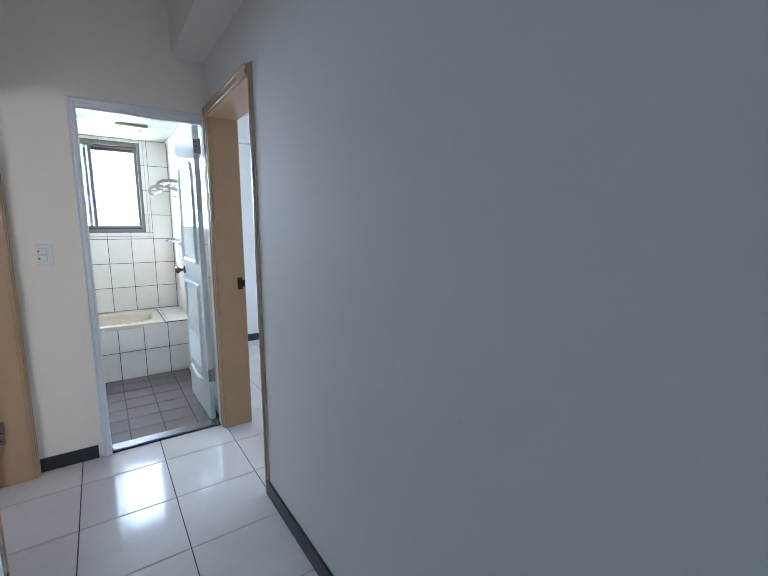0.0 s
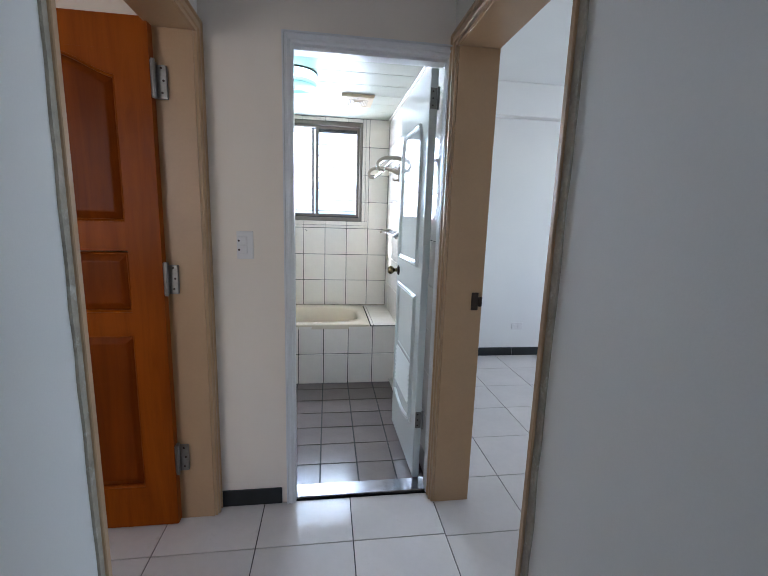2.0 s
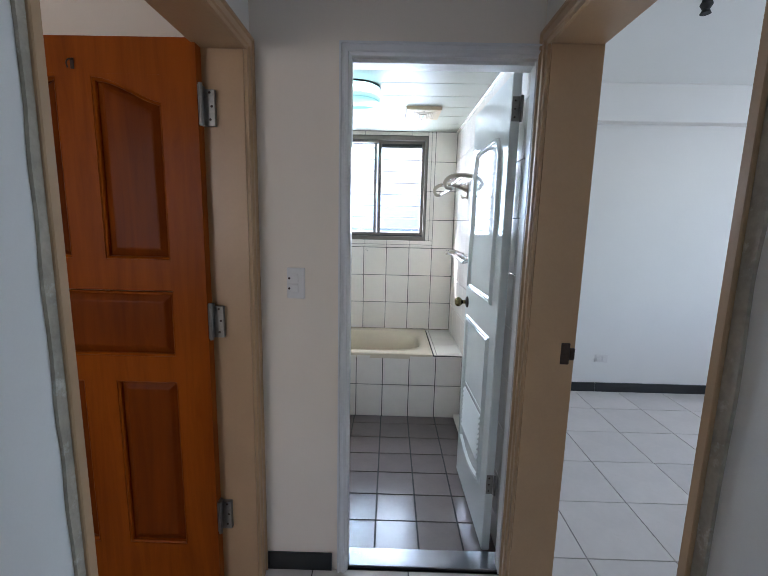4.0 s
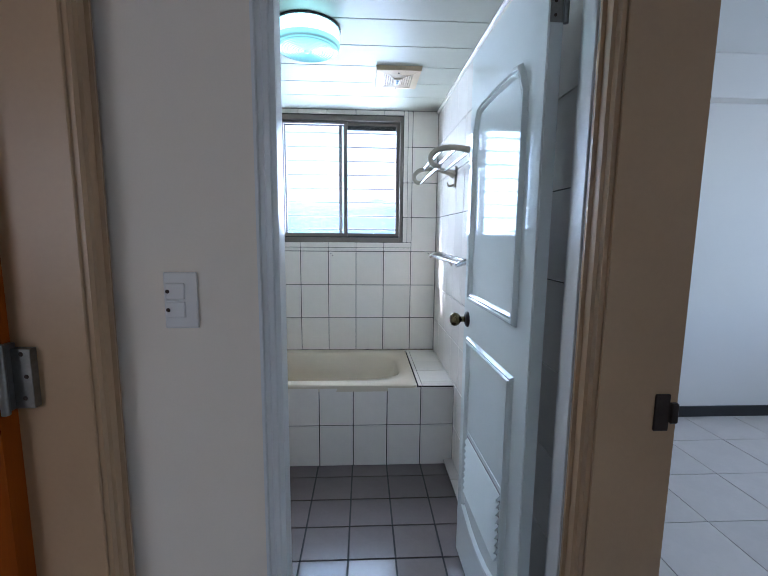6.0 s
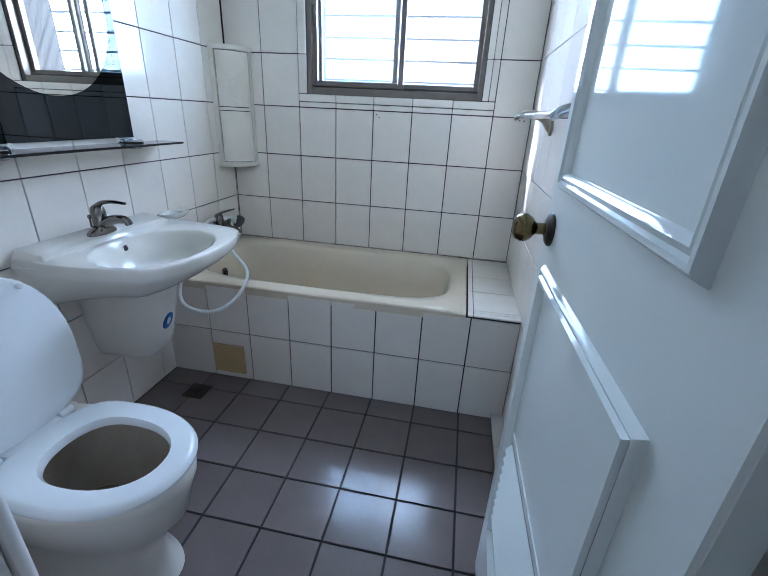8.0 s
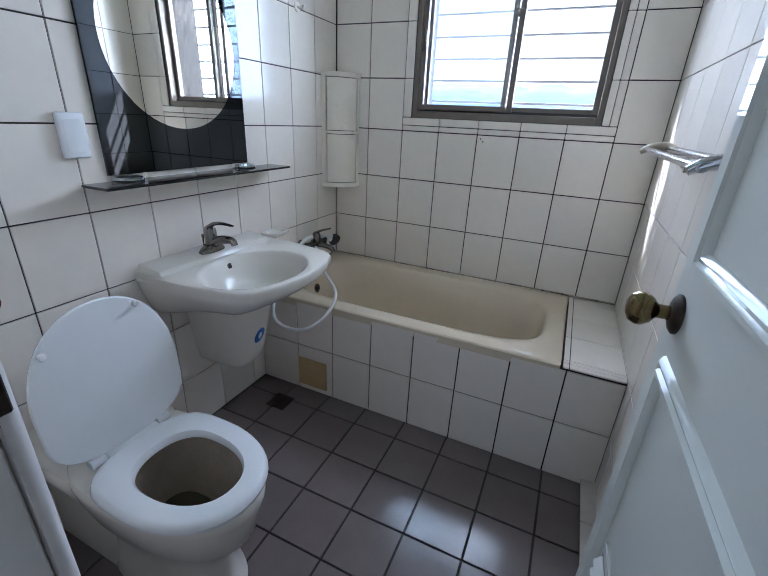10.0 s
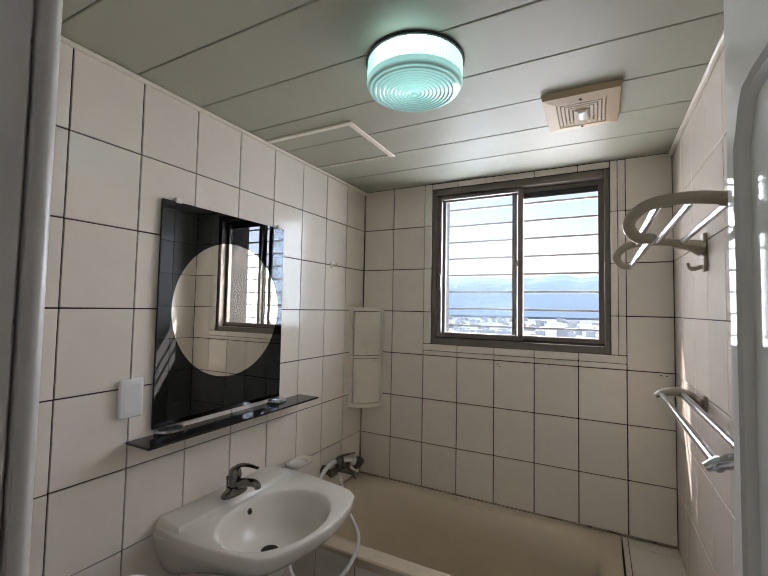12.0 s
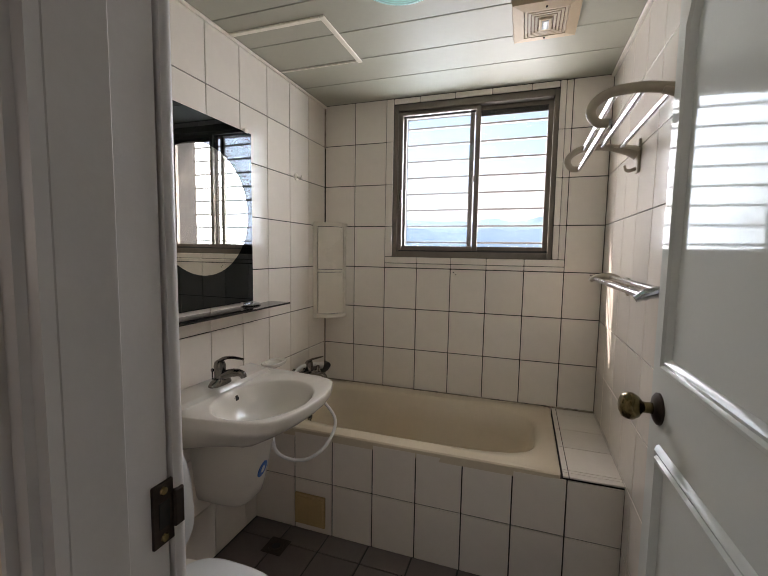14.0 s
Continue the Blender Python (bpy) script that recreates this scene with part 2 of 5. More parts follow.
def ribbed_glow(m, cx, cy, ribs, bright_angle):
    """Upright ribs pass more and less light; one side is painted brighter."""
    t = m.node_tree
    link = t.links.new
    coords = node(t, "ShaderNodeTexCoord")
    maps = node(t, "ShaderNodeMapping", Location=(-cx, -cy, 0), Scale=(1, 1, 0))
    link(coords.outputs["Object"], maps.inputs[0])
    parts_of = node(t, "ShaderNodeSeparateXYZ")
    link(maps.outputs[0], parts_of.inputs[0])

    def maths(kind, a, b, c=None):
        n = node(t, "ShaderNodeMath")
        n.operation = kind
        for slot, v in enumerate((a, b) if c is None else (a, b, c)):
            if isinstance(v, (int, float)):
                n.inputs[slot].default_value = v
            else:
                link(v, n.inputs[slot])
        return n.outputs[0]
    angle = maths("ARCTAN2", parts_of.outputs["Y"], parts_of.outputs["X"])
    wave = maths("SINE", maths("MULTIPLY", angle, ribs), 0)
    near = maths("MAXIMUM", maths("COSINE", maths("SUBTRACT", angle, bright_angle), 0), 0)
    lobe = maths("MULTIPLY_ADD", maths("POWER", near, 6), 1.8, 0.5)
    link(maths("MULTIPLY", lobe, maths("MULTIPLY_ADD", wave, 0.35, 1.0)), t.nodes["Principled BSDF"].inputs["Emission Strength"])


# The brighter lobe faces the door; nothing glows inside the shade.
ribbed_glow(LAMP_SIDE, -0.223, 6.042, 90, -1.35)
DARK_GLAZE = surface("dark_bowl_glaze", (0.33, 0.28, 0.22), 0.12, vary=0.15, scale=9, bump=0.0)
WATER = surface("dark_bowl_water", (0.10, 0.085, 0.06), 0.02, vary=0.05, bump=0.0)
SEALANT = surface("stained_sealant", (0.34, 0.29, 0.23), 0.6, vary=0.3, scale=14, grain=60, bump=0.2, stain=((0.06, 0.045, 0.035), 16, 0.52))
CONCRETE = surface("grey_concrete", (0.45, 0.44, 0.42), 0.8, vary=0.12, scale=0.6, grain=8, bump=0.1)
TOWER_WALL = surface("white_tower_render", (0.72, 0.70, 0.68), 0.8, vary=0.06, scale=0.3, grain=3)
TOWER_GLASS = surface("tower_window", (0.10, 0.15, 0.18), 0.15, vary=0.2, scale=0.5, bump=0.0)
# Blue glow put into the hills stands for the haze before them.
HILL = glowing("hill_with_haze_glow", (0.36, 0.56, 0.85), 0.32, (0.10, 0.16, 0.20))
# Town and ground colours are lightened for the same haze.
TOWN = surface("pale_town_blocks", (0.68, 0.68, 0.68), 0.8, vary=0.2, scale=0.02, grain=0.3, bump=0.0)
GROUND = surface("distant_ground", (0.34, 0.38, 0.40), 0.9, vary=0.3, scale=0.01, grain=0.2, bump=0.0)

# ---------------------------------------------------------------- shapes


def box(bm, lo, hi, m=None):
    size = Vector(hi) - Vector(lo)
    mat = Matrix.Translation((Vector(lo) + Vector(hi)) / 2) @ Matrix.Diagonal((*size, 1))
    return bmesh.ops.create_cube(bm, size=1, matrix=(m @ mat) if m else mat)["verts"]


def boxes(*pairs, bevel=0.0, segments=1):
    bm = bmesh.new()
    for lo, hi in pairs:
        box(bm, lo, hi)
    if bevel:
        bmesh.ops.bevel(bm, geom=bm.edges[:], offset=bevel, segments=segments, affect="EDGES", profile=0.5)
    return bm


def loft(rings, cap=(True, True), closed=True, bm=None):
    """A skin over rings of equally many points."""
    bm = bm or bmesh.new()
    made = [[bm.verts.new(p) for p in ring] for ring in rings]
    n = len(rings[0])
    for a, b in zip(made, made[1:]):
        for i in range(n if closed else n - 1):
            j = (i + 1) % n
            bm.faces.new((a[i], a[j], b[j], b[i]))
    if cap[0]:
        bm.faces.new(made[0][::-1])
    if cap[1]:
        bm.faces.new(made[-1])
    bmesh.ops.recalc_face_normals(bm, faces=bm.faces[:])
    return bm


def lathe(profile, m=None, seg=32, cap=(True, True), bm=None):
    """Turned about z: profile of (radius, height)."""
    rings = [[Vector((r * math.cos(2 * math.pi * i / seg), r * math.sin(2 * math.pi * i / seg), z)) for i in range(seg)] for r, z in profile]
    if m:
        rings = [[m @ p for p in ring] for ring in rings]
    return loft(rings, cap, bm=bm)


def smooth_path(points, steps=8):
    """A Catmull-Rom line through the points."""
    p = [Vector(q) for q in points]
    p = [2 * p[0] - p[1]] + p + [2 * p[-1] - p[-2]]
    out = []
    for a, b, c, d in zip(p, p[1:], p[2:], p[3:]):
        for k in range(steps):
            t = k / steps
            out.append(0.5 * (2 * b + (c - a) * t + (2 * a - 5 * b + 4 * c - d) * t * t + (3 * b - a - 3 * c + d) * t ** 3))
    return out + [p[-2]]


def tube(points, radius, seg=10, bm=None, flat=1.0, cap=True):
    """A round bar along points; radius may be a list."""
    pts = [Vector(p) for p in points]
    rs = radius if isinstance(radius, (list, tuple)) else [radius] * len(pts)
    ref, rings = None, []
    for i, p in enumerate(pts):
        way = (pts[min(i + 1, len(pts) - 1)] - pts[max(i - 1, 0)]).normalized()
        if ref is None:
            ref = way.orthogonal().normalized() if abs(way.z) > 0.9 else way.cross(Vector((0, 0, 1))).normalized()
        ref = (ref - way * ref.dot(way)).normalized()
        other = way.cross(ref)
        rings.append([p + rs[i] * (math.cos(2 * math.pi * k / seg) * ref + flat * math.sin(2 * math.pi * k / seg) * other) for k in range(seg)])
    return loft(rings, (cap, cap), bm=bm)


def sweep(points, profile, across, closed=False, bm=None):
    """A moulding: profile of (out, side) swept along points in a plane whose normal is across."""
    pts, across = [Vector(p) for p in points], Vector(across).normalized()
    n, rings = len(pts), []
    for i, p in enumerate(pts):
        a = pts[(i - 1) % n] if closed or i else None
        b = pts[(i + 1) % n] if closed or i < n - 1 else None
        ways = [w.normalized() for w in ((p - a) if a else None, (b - p) if b else None) if w]
        sides = [w.cross(across).normalized() for w in ways]
        side = sum(sides, Vector()).normalized()
        side /= max(side.dot(sides[0]), 0.35)
        rings.append([p + o * across + s * side for o, s in profile])
    if closed:
        rings.append(rings[0])
    bm = loft(rings, (not closed, not closed), True, bm)
    if closed:
        bmesh.ops.remove_doubles(bm, verts=bm.verts[:], dist=1e-5)
    return bm


def rounded(cx, cy, a, b, z, power=2.6, n=48, lean=0.0):
    """A ring of superellipse shape."""
    out = []
    for i in range(n):
        t = 2 * math.pi * i / n
        c, s = math.cos(t), math.sin(t)
        out.append(Vector((cx + a * math.copysign(abs(c) ** (2 / power), c), cy + b * math.copysign(abs(s) ** (2 / power), s) * (1 - lean * c), z)))
    return out


def finish(name, bm, material, soft=False):
    me = bpy.data.meshes.new(name)
    bm.to_mesh(me)
    bm.free()
    me.materials.append(material)
    if soft:
        me.polygons.foreach_set("use_smooth", [True] * len(me.polygons))
        me.set_sharp_from_angle(angle=radians(40))
    return me


def thing(name, at, label, category, group="", kind=""):
    ob = new(name)
    ob.location = at
    ob.empty_display_size = 0.05
    return tagged(ob, label, category, group, kind)


def part(name, bm, material, parent, label="", soft=False):
    """Links a bmesh, in world coordinates, as one mesh under a thing or under a part."""
    ob = new(name, finish(name, bm, material, soft))
    ob.parent = parent
    if parent.type == "EMPTY":
        ob.matrix_parent_inverse = Matrix.Translation(-Vector(parent.location))
    return tagged(ob, label)


def setting(name, bm, material, label, category="", soft=False):
    return tagged(new(name, finish(name, bm, material, soft)), label, category or name.split("_")[0], "", "structure")

# ---------------------------------------------------------------- plan
HX0, HX1 = -0.50, 0.505            # hall side walls
YD = 5.0                           # hall face of the bathroom's wall
BX0, BX1 = -1.06, 0.562            # bathroom side walls (tile faces)
BY0, BY1 = 5.13, 7.18              # bathroom front and window walls
BZ, BC = -0.03, 2.228              # bathroom floor and ceiling
ROW, COL = 0.2512, 0.2045          # wall tiles
HC = 2.72                          # hall ceiling
RC = 2.55                          # bedroom ceilings
TH = 0.006                         # tile thickness
OUT = 7.50                         # outer face of the window wall, set deep to cut the sun patch

# ground, town and hills seen from an upper floor
bm = bmesh.new()
bmesh.ops.create_grid(bm, x_segments=4, y_segments=4, size=9000, matrix=Matrix.Translation((0, 0, -60)))
setting("ground", bm, GROUND, "green-grey valley ground far below the window, lightened for haze")
rng = random.Random(4)
bm = bmesh.new()
for _ in range(420):
    d, a = rng.uniform(800, 2700), rng.uniform(-1.1, 1.1)
    x, y = d * math.sin(a), d * math.cos(a)
    w, l, h = rng.uniform(10, 34), rng.uniform(10, 34), rng.uniform(6, 22)
    box(bm, (x - w / 2, y - l / 2, -60), (x + w / 2, y + l / 2, -60 + h))
    box(bm, (x - w / 5, y - l / 6, -60 + h), (x + w / 6, y + l / 5, -56.5 + h))
tagged(new("distant_town", finish("distant_town", bm, TOWN)), "pale low town blocks spread over a far valley", "town", "", "stuff")
bm = bmesh.new()
rings = []
for k, (dist, lift) in enumerate(((3300, 0.0), (3700, 0.45), (4200, 0.8), (4700, 1.0), (5600, 0.7))):
    ring = []
    for i in range(97):
        a = -1.5 + 3.0 * i / 96
        h = 430 + 260 * noise.noise(Vector((a * 2.3, 3.1, 0))) + 110 * noise.noise(Vector((a * 7, k * 0.4, 5))) + 40 * noise.noise(Vector((a * 21, k, 9)))
        ring.append(Vector((dist * math.sin(a), dist * math.cos(a), -45 + lift * h)))
    rings.append(ring)
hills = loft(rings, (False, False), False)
setting("backdrop", hills, HILL, "wooded hills on the horizon, blue haze put in as glow", "hills", True)


def tower(x, y, w, d, floors, turn):
    """A white apartment tower with slabs, windows and balconies."""
    at = Vector((x, y, -60))
    m = Matrix.Translation(at) @ Matrix.Rotation(turn, 4, "Z")
    ob = thing("apartment_tower", at, "white rendered apartment tower with rows of balconies", "building", "towers outside")
    wall = bmesh.new()
    box(wall, (-w / 2, -d / 2, 0), (w / 2, d / 2, floors * 3.1), m)
    part("wall", wall, TOWER_WALL, ob)
    roof = bmesh.new()
    box(roof, (-w / 2 - 0.4, -d / 2 - 0.4, floors * 3.1), (w / 2 + 0.4, d / 2 + 0.4, floors * 3.1 + 0.9), m)
    box(roof, (-w / 5, -d / 5, floors * 3.1 + 0.9), (w / 6, d / 6, floors * 3.1 + 4), m)
    part("roof", roof, CONCRETE, ob)
    for f in range(6, floors):
        slab = bmesh.new()
        box(slab, (-w / 2 - 0.1, -d / 2 - 1.2, f * 3.1 - 0.12), (w / 2 + 0.1, -d / 2 + 0.1, f * 3.1 + 0.75), m)
        part("balcony", slab, TOWER_WALL, ob)
        for c in range(4):
            pane = bmesh.new()
            u = -w / 2 + (c + 0.5) * w / 4
            box(pane, (u - w / 11, -d / 2 - 0.06, f * 3.1 + 0.9), (u + w / 11, -d / 2 + 0.2, f * 3.1 + 2.5), m)
            part("window", pane, TOWER_GLASS, ob)


tower(150, 178, 17, 26, 33, radians(-90))
tower(205, 160, 18, 22, 28, radians(-90))


# ---------------------------------------------------------------- walls, floors, ceilings
def wall_with_openings(name, lo, hi, axis, openings, material, label):
    """A wall box along x or y (axis 0 or 1) with openings of (from, to, bottom, top) through it."""
    bm = bmesh.new()
    marks = sorted({lo[axis], hi[axis], *[o[0] for o in openings], *[o[1] for o in openings]})
    for a, b in zip(marks, marks[1:]):
        spans = [(lo[2], hi[2])]
        for o in openings:
            if o[0] <= a and b <= o[1]:
                spans = [s for s in ((lo[2], o[2]), (o[3], hi[2])) if s[1] - s[0] > 1e-4]
        for z0, z1 in spans:
            p, q = list(lo), list(hi)
            p[axis], q[axis], p[2], q[2] = a, b, z0, z1
            box(bm, p, q)
    bmesh.ops.remove_doubles(bm, verts=bm.verts[:], dist=1e-5)
    return setting(name, bm, material, label, "wall")


LOP = (4.115, 4.94, -0.1, 2.02)       # left doorway, along y
ROP = (4.118, 4.935, -0.1, 2.05)     # right doorway
BOP = (-0.19, 0.535, -0.1, 2.03)      # bathroom doorway, along x
WIN = (-0.60, 0.312, 1.292, 2.194)  # bathroom window, x and z

wall_with_openings("wall_hall_left", (-0.65, 1.2, -0.1), (HX0, YD, HC), 1, [LOP], PAINT, "white painted hall wall beside the wooden door")
wall_with_openings("wall_hall_right", (HX1, 1.2, -0.1), (0.67, YD, HC), 1, [ROP], PAINT, "white painted hall wall with faint scuffs")
wall_with_openings("wall_hall_end", (-3.6, YD, -0.1), (0.67, BY0 - 0.012, HC), 0, [BOP], WARM_LIT_PAINT, "painted wall round the bathroom doorway, warm light put into its colour")
wall_with_openings("wall_bedroom_left", (0.582, BY0 - 0.012, -0.1), (0.67, 7.12, HC), 1, [], PAINT, "white painted bedroom wall against the bathroom")
wall_with_openings("wall_bedroom_far", (0.67, 6.97, -0.1), (4.1, 7.12, HC), 0, [], PAINT, "white painted bedroom end wall")
wall_with_openings("wall_bedroom_window", (3.95, 2.3, -0.1), (4.1, 6.97, HC), 1, [(4.3, 6.1, 0.9, 2.2)], PAINT, "white bedroom wall with a window opening")
wall_with_openings("wall_bedroom_near", (0.67, 2.3, -0.1), (3.95, 2.45, HC), 0, [], PAINT, "plain white bedroom wall")
wall_with_openings("wall_study_left", (-3.6, 2.2, -0.1), (-3.45, YD, HC), 1, [], PAINT, "plain white study wall")
wall_with_openings("wall_study_near", (-3.45, 2.2, -0.1), (-0.65, 2.35, HC), 0, [(-2.85, -1.55, 0.95, 2.15)], PAINT, "unseen white study wall with an added window opening")
wall_with_openings("wall_living_left", (-3.3, -3.1, -0.1), (-3.15, 1.2, HC), 1, [], PAINT, "plain white living room wall")
wall_with_openings("wall_living_right", (3.15, -3.1, -0.1), (3.3, 1.2, HC), 1, [], PAINT, "plain white living room wall")
wall_with_openings("wall_living_far", (-3.15, -3.1, -0.1), (3.15, -2.95, HC), 0, [(-1.7, 1.1, 0.7, 2.3)], PAINT, "unseen white living room wall with an added wide window opening")
wall_with_openings("wall_living_near", (-3.15, 1.05, -0.1), (3.15, 1.2, HC), 0, [(HX0, HX1, -0.1, HC)], PAINT, "white living room wall open to the hall")

setting("ceiling_hall", boxes(((-0.65, 1.2, HC), (0.67, BY0, HC + 0.1))), CEILING_PAINT, "off-white hall ceiling", "ceiling")
setting("ceiling_living", boxes(((-3.3, -3.1, HC), (3.3, 1.2, HC + 0.1))), CEILING_PAINT, "off-white living room ceiling", "ceiling")
setting("ceiling_bedroom", boxes(((0.67, 2.45, RC), (3.95, 6.97, RC + 0.1))), CEILING_PAINT, "off-white bedroom ceiling", "ceiling")
setting("ceiling_study", boxes(((-3.45, 2.35, RC), (-0.65, YD, RC + 0.1))), CEILING_PAINT, "off-white study ceiling", "ceiling")
setting("beam_hall", boxes(((0.33, 1.2, 2.345), (HX1, YD, HC)), bevel=0.004), PAINT, "white painted beam along the hall wall", "beam")
setting("beam_bedroom", boxes(((0.67, 6.86, 2.27), (3.95, 6.97, RC)), bevel=0.004), PAINT, "white painted beam over the bedroom wall", "beam")

# skirting
setting("baseboard_hall_end", boxes(((-0.497, YD - 0.012, 0.0), (-0.212, YD, 0.078)), bevel=0.002), SKIRTING, "black hall skirting by the bathroom door", "baseboard")
setting("baseboard_hall_right", boxes(((HX1 - 0.012, 1.2, 0.0), (HX1, 4.09, 0.085)), bevel=0.002), SKIRTING, "black skirting along the hall wall", "baseboard")
setting("baseboard_hall_left", boxes(((HX0, 1.2, 0.0), (HX0 + 0.012, 4.09, 0.085)), bevel=0.002), SKIRTING, "black skirting along the hall wall", "baseboard")
setting("baseboard_bedroom_1", boxes(((0.67, 6.957, 0.0), (1.852, 6.97, 0.083)), bevel=0.002), SKIRTING, "black bedroom skirting", "baseboard")
setting("baseboard_bedroom_2", boxes(((1.858, 6.957, 0.0), (3.95, 6.97, 0.083)), bevel=0.002), SKIRTING, "black bedroom skirting", "baseboard")
setting("baseboard_study", boxes(((-3.45, YD - 0.012, 0.0), (-0.656, YD, 0.078)), bevel=0.002), SKIRTING, "black study skirting behind the wooden door", "baseboard")

# floor beds that carry the tiles
floor = setting("floor", boxes(((-3.6, -3.1, -0.2), (4.1, YD + 0.02, -TH)), ((0.582, YD + 0.02, -0.2), (4.1, 7.12, -TH))), FLOOR_GROUT,
                "polished beige-white floor tiles with dark joints", "floor")
bath_floor = setting("floor_bathroom", boxes(((-1.15, YD + 0.02, -0.2), (0.582, 7.2, BZ - TH))), BATH_GROUT, "grey-brown bathroom floor tiles with black joints", "floor")

# bathroom shell: beds that carry the wall tiles
bath_left = setting("wall_bath_left", boxes(((-1.18, BY0 - 0.012, BZ - 0.1), (BX0 - TH, OUT, 2.45))), TILE_GROUT, "white tiled bathroom wall with dark joints", "wall")
bath_right = setting("wall_bath_right", boxes(((BX1 + TH, BY0 - 0.012, BZ - 0.1), (0.582, OUT, 2.45))), TILE_GROUT, "white tiled bathroom wall with thin joints", "wall")
bath_front = wall_with_openings("wall_bath_front", (BX0 - TH, BY0 - 0.012, BZ - 0.1), (BX1 + TH, BY0 - TH, 2.45), 0, [(-0.19, 0.537, -0.2, 2.03)], TILE_GROUT,
                                "white tiled bathroom wall round the doorway")
bath_back = wall_with_openings("wall_bath_window", (BX0 - TH, BY1 + TH, BZ - 0.1), (BX1 + TH, OUT, 2.45), 0, [WIN], TILE_GROUT, "white tiled bathroom wall round the window")

# plank ceiling of the bathroom, with the gaps between the planks
marks = [BY0, 5.243, 5.479, 5.714, 5.949, 6.185, 6.420, 6.655, 6.889, BY1]
bm = bmesh.new()
for a, b in zip(marks, marks[1:]):
    v = box(bm, (BX0, a + 0.0018, BC), (BX1, b - 0.0018, BC + 0.012))
    bmesh.ops.bevel(bm, geom=list({e for q in v for e in q.link_edges}), offset=0.0025, segments=1, affect="EDGES")
setting("ceiling_bathroom", bm, PANEL, "glossy cream plank ceiling with dark joints", "ceiling", True)
setting("ceiling_bathroom_bed", boxes(((BX0 - 0.02, BY0 - 0.01, BC + 0.014), (BX1 + 0.02, BY1 + 0.1, BC + 0.05))), PANEL_GAP, "dark void over the plank ceiling", "ceiling")
for name, lo, hi in (("trim_left", (BX0, BY0, BC - 0.014), (BX0 + 0.016, BY1, BC - 0.001)), ("trim_right", (BX1 - 0.016, BY0, BC - 0.014), (BX1, BY1, BC - 0.001))):
    setting(name, boxes((lo, hi), bevel=0.003), CREAM, "cream plastic moulding under the bathroom ceiling", "trim")


# ---------------------------------------------------------------- door frames
def portal(name, a, b, top, place, depth, axis, outward, material, label, width=0.062, far=True, casing=True, near=0.0):
    """A frame lining an opening from a to b along axis, with a stepped casing on its outward face."""
    at = (a, place, 0) if axis == 0 else (place, a, 0)
    ob = thing(name, at, label, "door frame", "", "structure")

    def lay(u0, u1, v0, v1, z0, z1):
        lo, hi = ((u0, min(v0, v1), z0), (u1, max(v0, v1), z1)) if axis == 0 else ((min(v0, v1), u0, z0), (max(v0, v1), u1, z1))
        return boxes((lo, hi), bevel=0.002)
    t = 0.022
    if far:
        part("jamb", lay(a - 0.015, a + t * 0.3, place, place + depth, 0, top), material, ob)
        part("jamb", lay(b - t * 0.3, b + 0.015, place, place + depth, 0, top), material, ob)
    part("head", lay(a - 0.015, b + 0.015, place, place + depth, top, top + 0.02), material, ob)
    if casing:
        k = width / 0.062
        prof = [(0, 0), (0.010, 0.0), (0.012, 0.014 * k), (0.018, 0.018 * k), (0.019, 0.032 * k), (0.013, 0.036 * k), (0.014, 0.05 * k), (0.021, 0.054 * k), (0.021, width), (0, width)]
        pts = [(a, top), (b, top), (b, 0.0)] if near else [(a, 0.0), (a, top), (b, top), (b, 0.0)]
        if near:
            step = outward[axis - 1] if axis == 1 else outward[1]
            part("casing", lay(a - near, a - near * 0.45, place - 0.001, place + step * 0.012, 0, top + width), material, ob)
            part("casing", lay(a - near * 0.45, a, place - 0.001, place + step * 0.007, 0, top + 0.001), material, ob)
        path = [(u, place, z) if axis == 0 else (place, u, z) for u, z in pts]
        bm = sweep(path, [(o * 1.0, s) for o, s in prof], outward)
        # keep the moulding outside the opening
        probe = [(v.co.x if axis == 0 else v.co.y) for v in bm.verts]
        if max(probe) < b + width * 0.5:
            bm.free()
            bm = sweep(path, [(o, -s) for o, s in prof], outward)
        part("casing", bm, material, ob)
    return ob


left_frame = portal("door_frame_left", LOP[0], LOP[1], LOP[3] - 0.022, HX0, -0.155, 1, (1, 0, 0), BEIGE, "beige painted door frame of the study doorway", 0.05, near=0.026)
right_frame = portal("door_frame_right", ROP[0], ROP[1], ROP[3] - 0.022, HX1, 0.172, 1, (-1, 0, 0), BEIGE, "beige painted door frame of the bedroom doorway, worn edge", 0.055, near=0.026)
bath_frame = portal("door_frame_bath", -0.147, 0.488, 2.004, YD, 0.122, 0, (0, -1, 0), WHITE_FRAME, "white painted door frame of the bathroom, stepped casing", 0.042, False)
part("door_stop", boxes(((-0.147, 5.02, 1.992), (0.485, 5.05, 2.004))), WHITE_FRAME, bath_frame)
part("jamb", boxes(((-0.192, YD, 0), (-0.147, 5.05, 2.004)), ((-0.192, 5.05, 0), (-0.186, 5.1265, 2.01)), bevel=0.0015), WHITE_FRAME, bath_frame)
part("jamb", boxes(((0.483, YD, 0), (0.537, 5.052, 2.004)), ((0.515, 5.052, 0), (0.537, 5.122, 2.01)), bevel=0.0015), WHITE_FRAME, bath_frame)
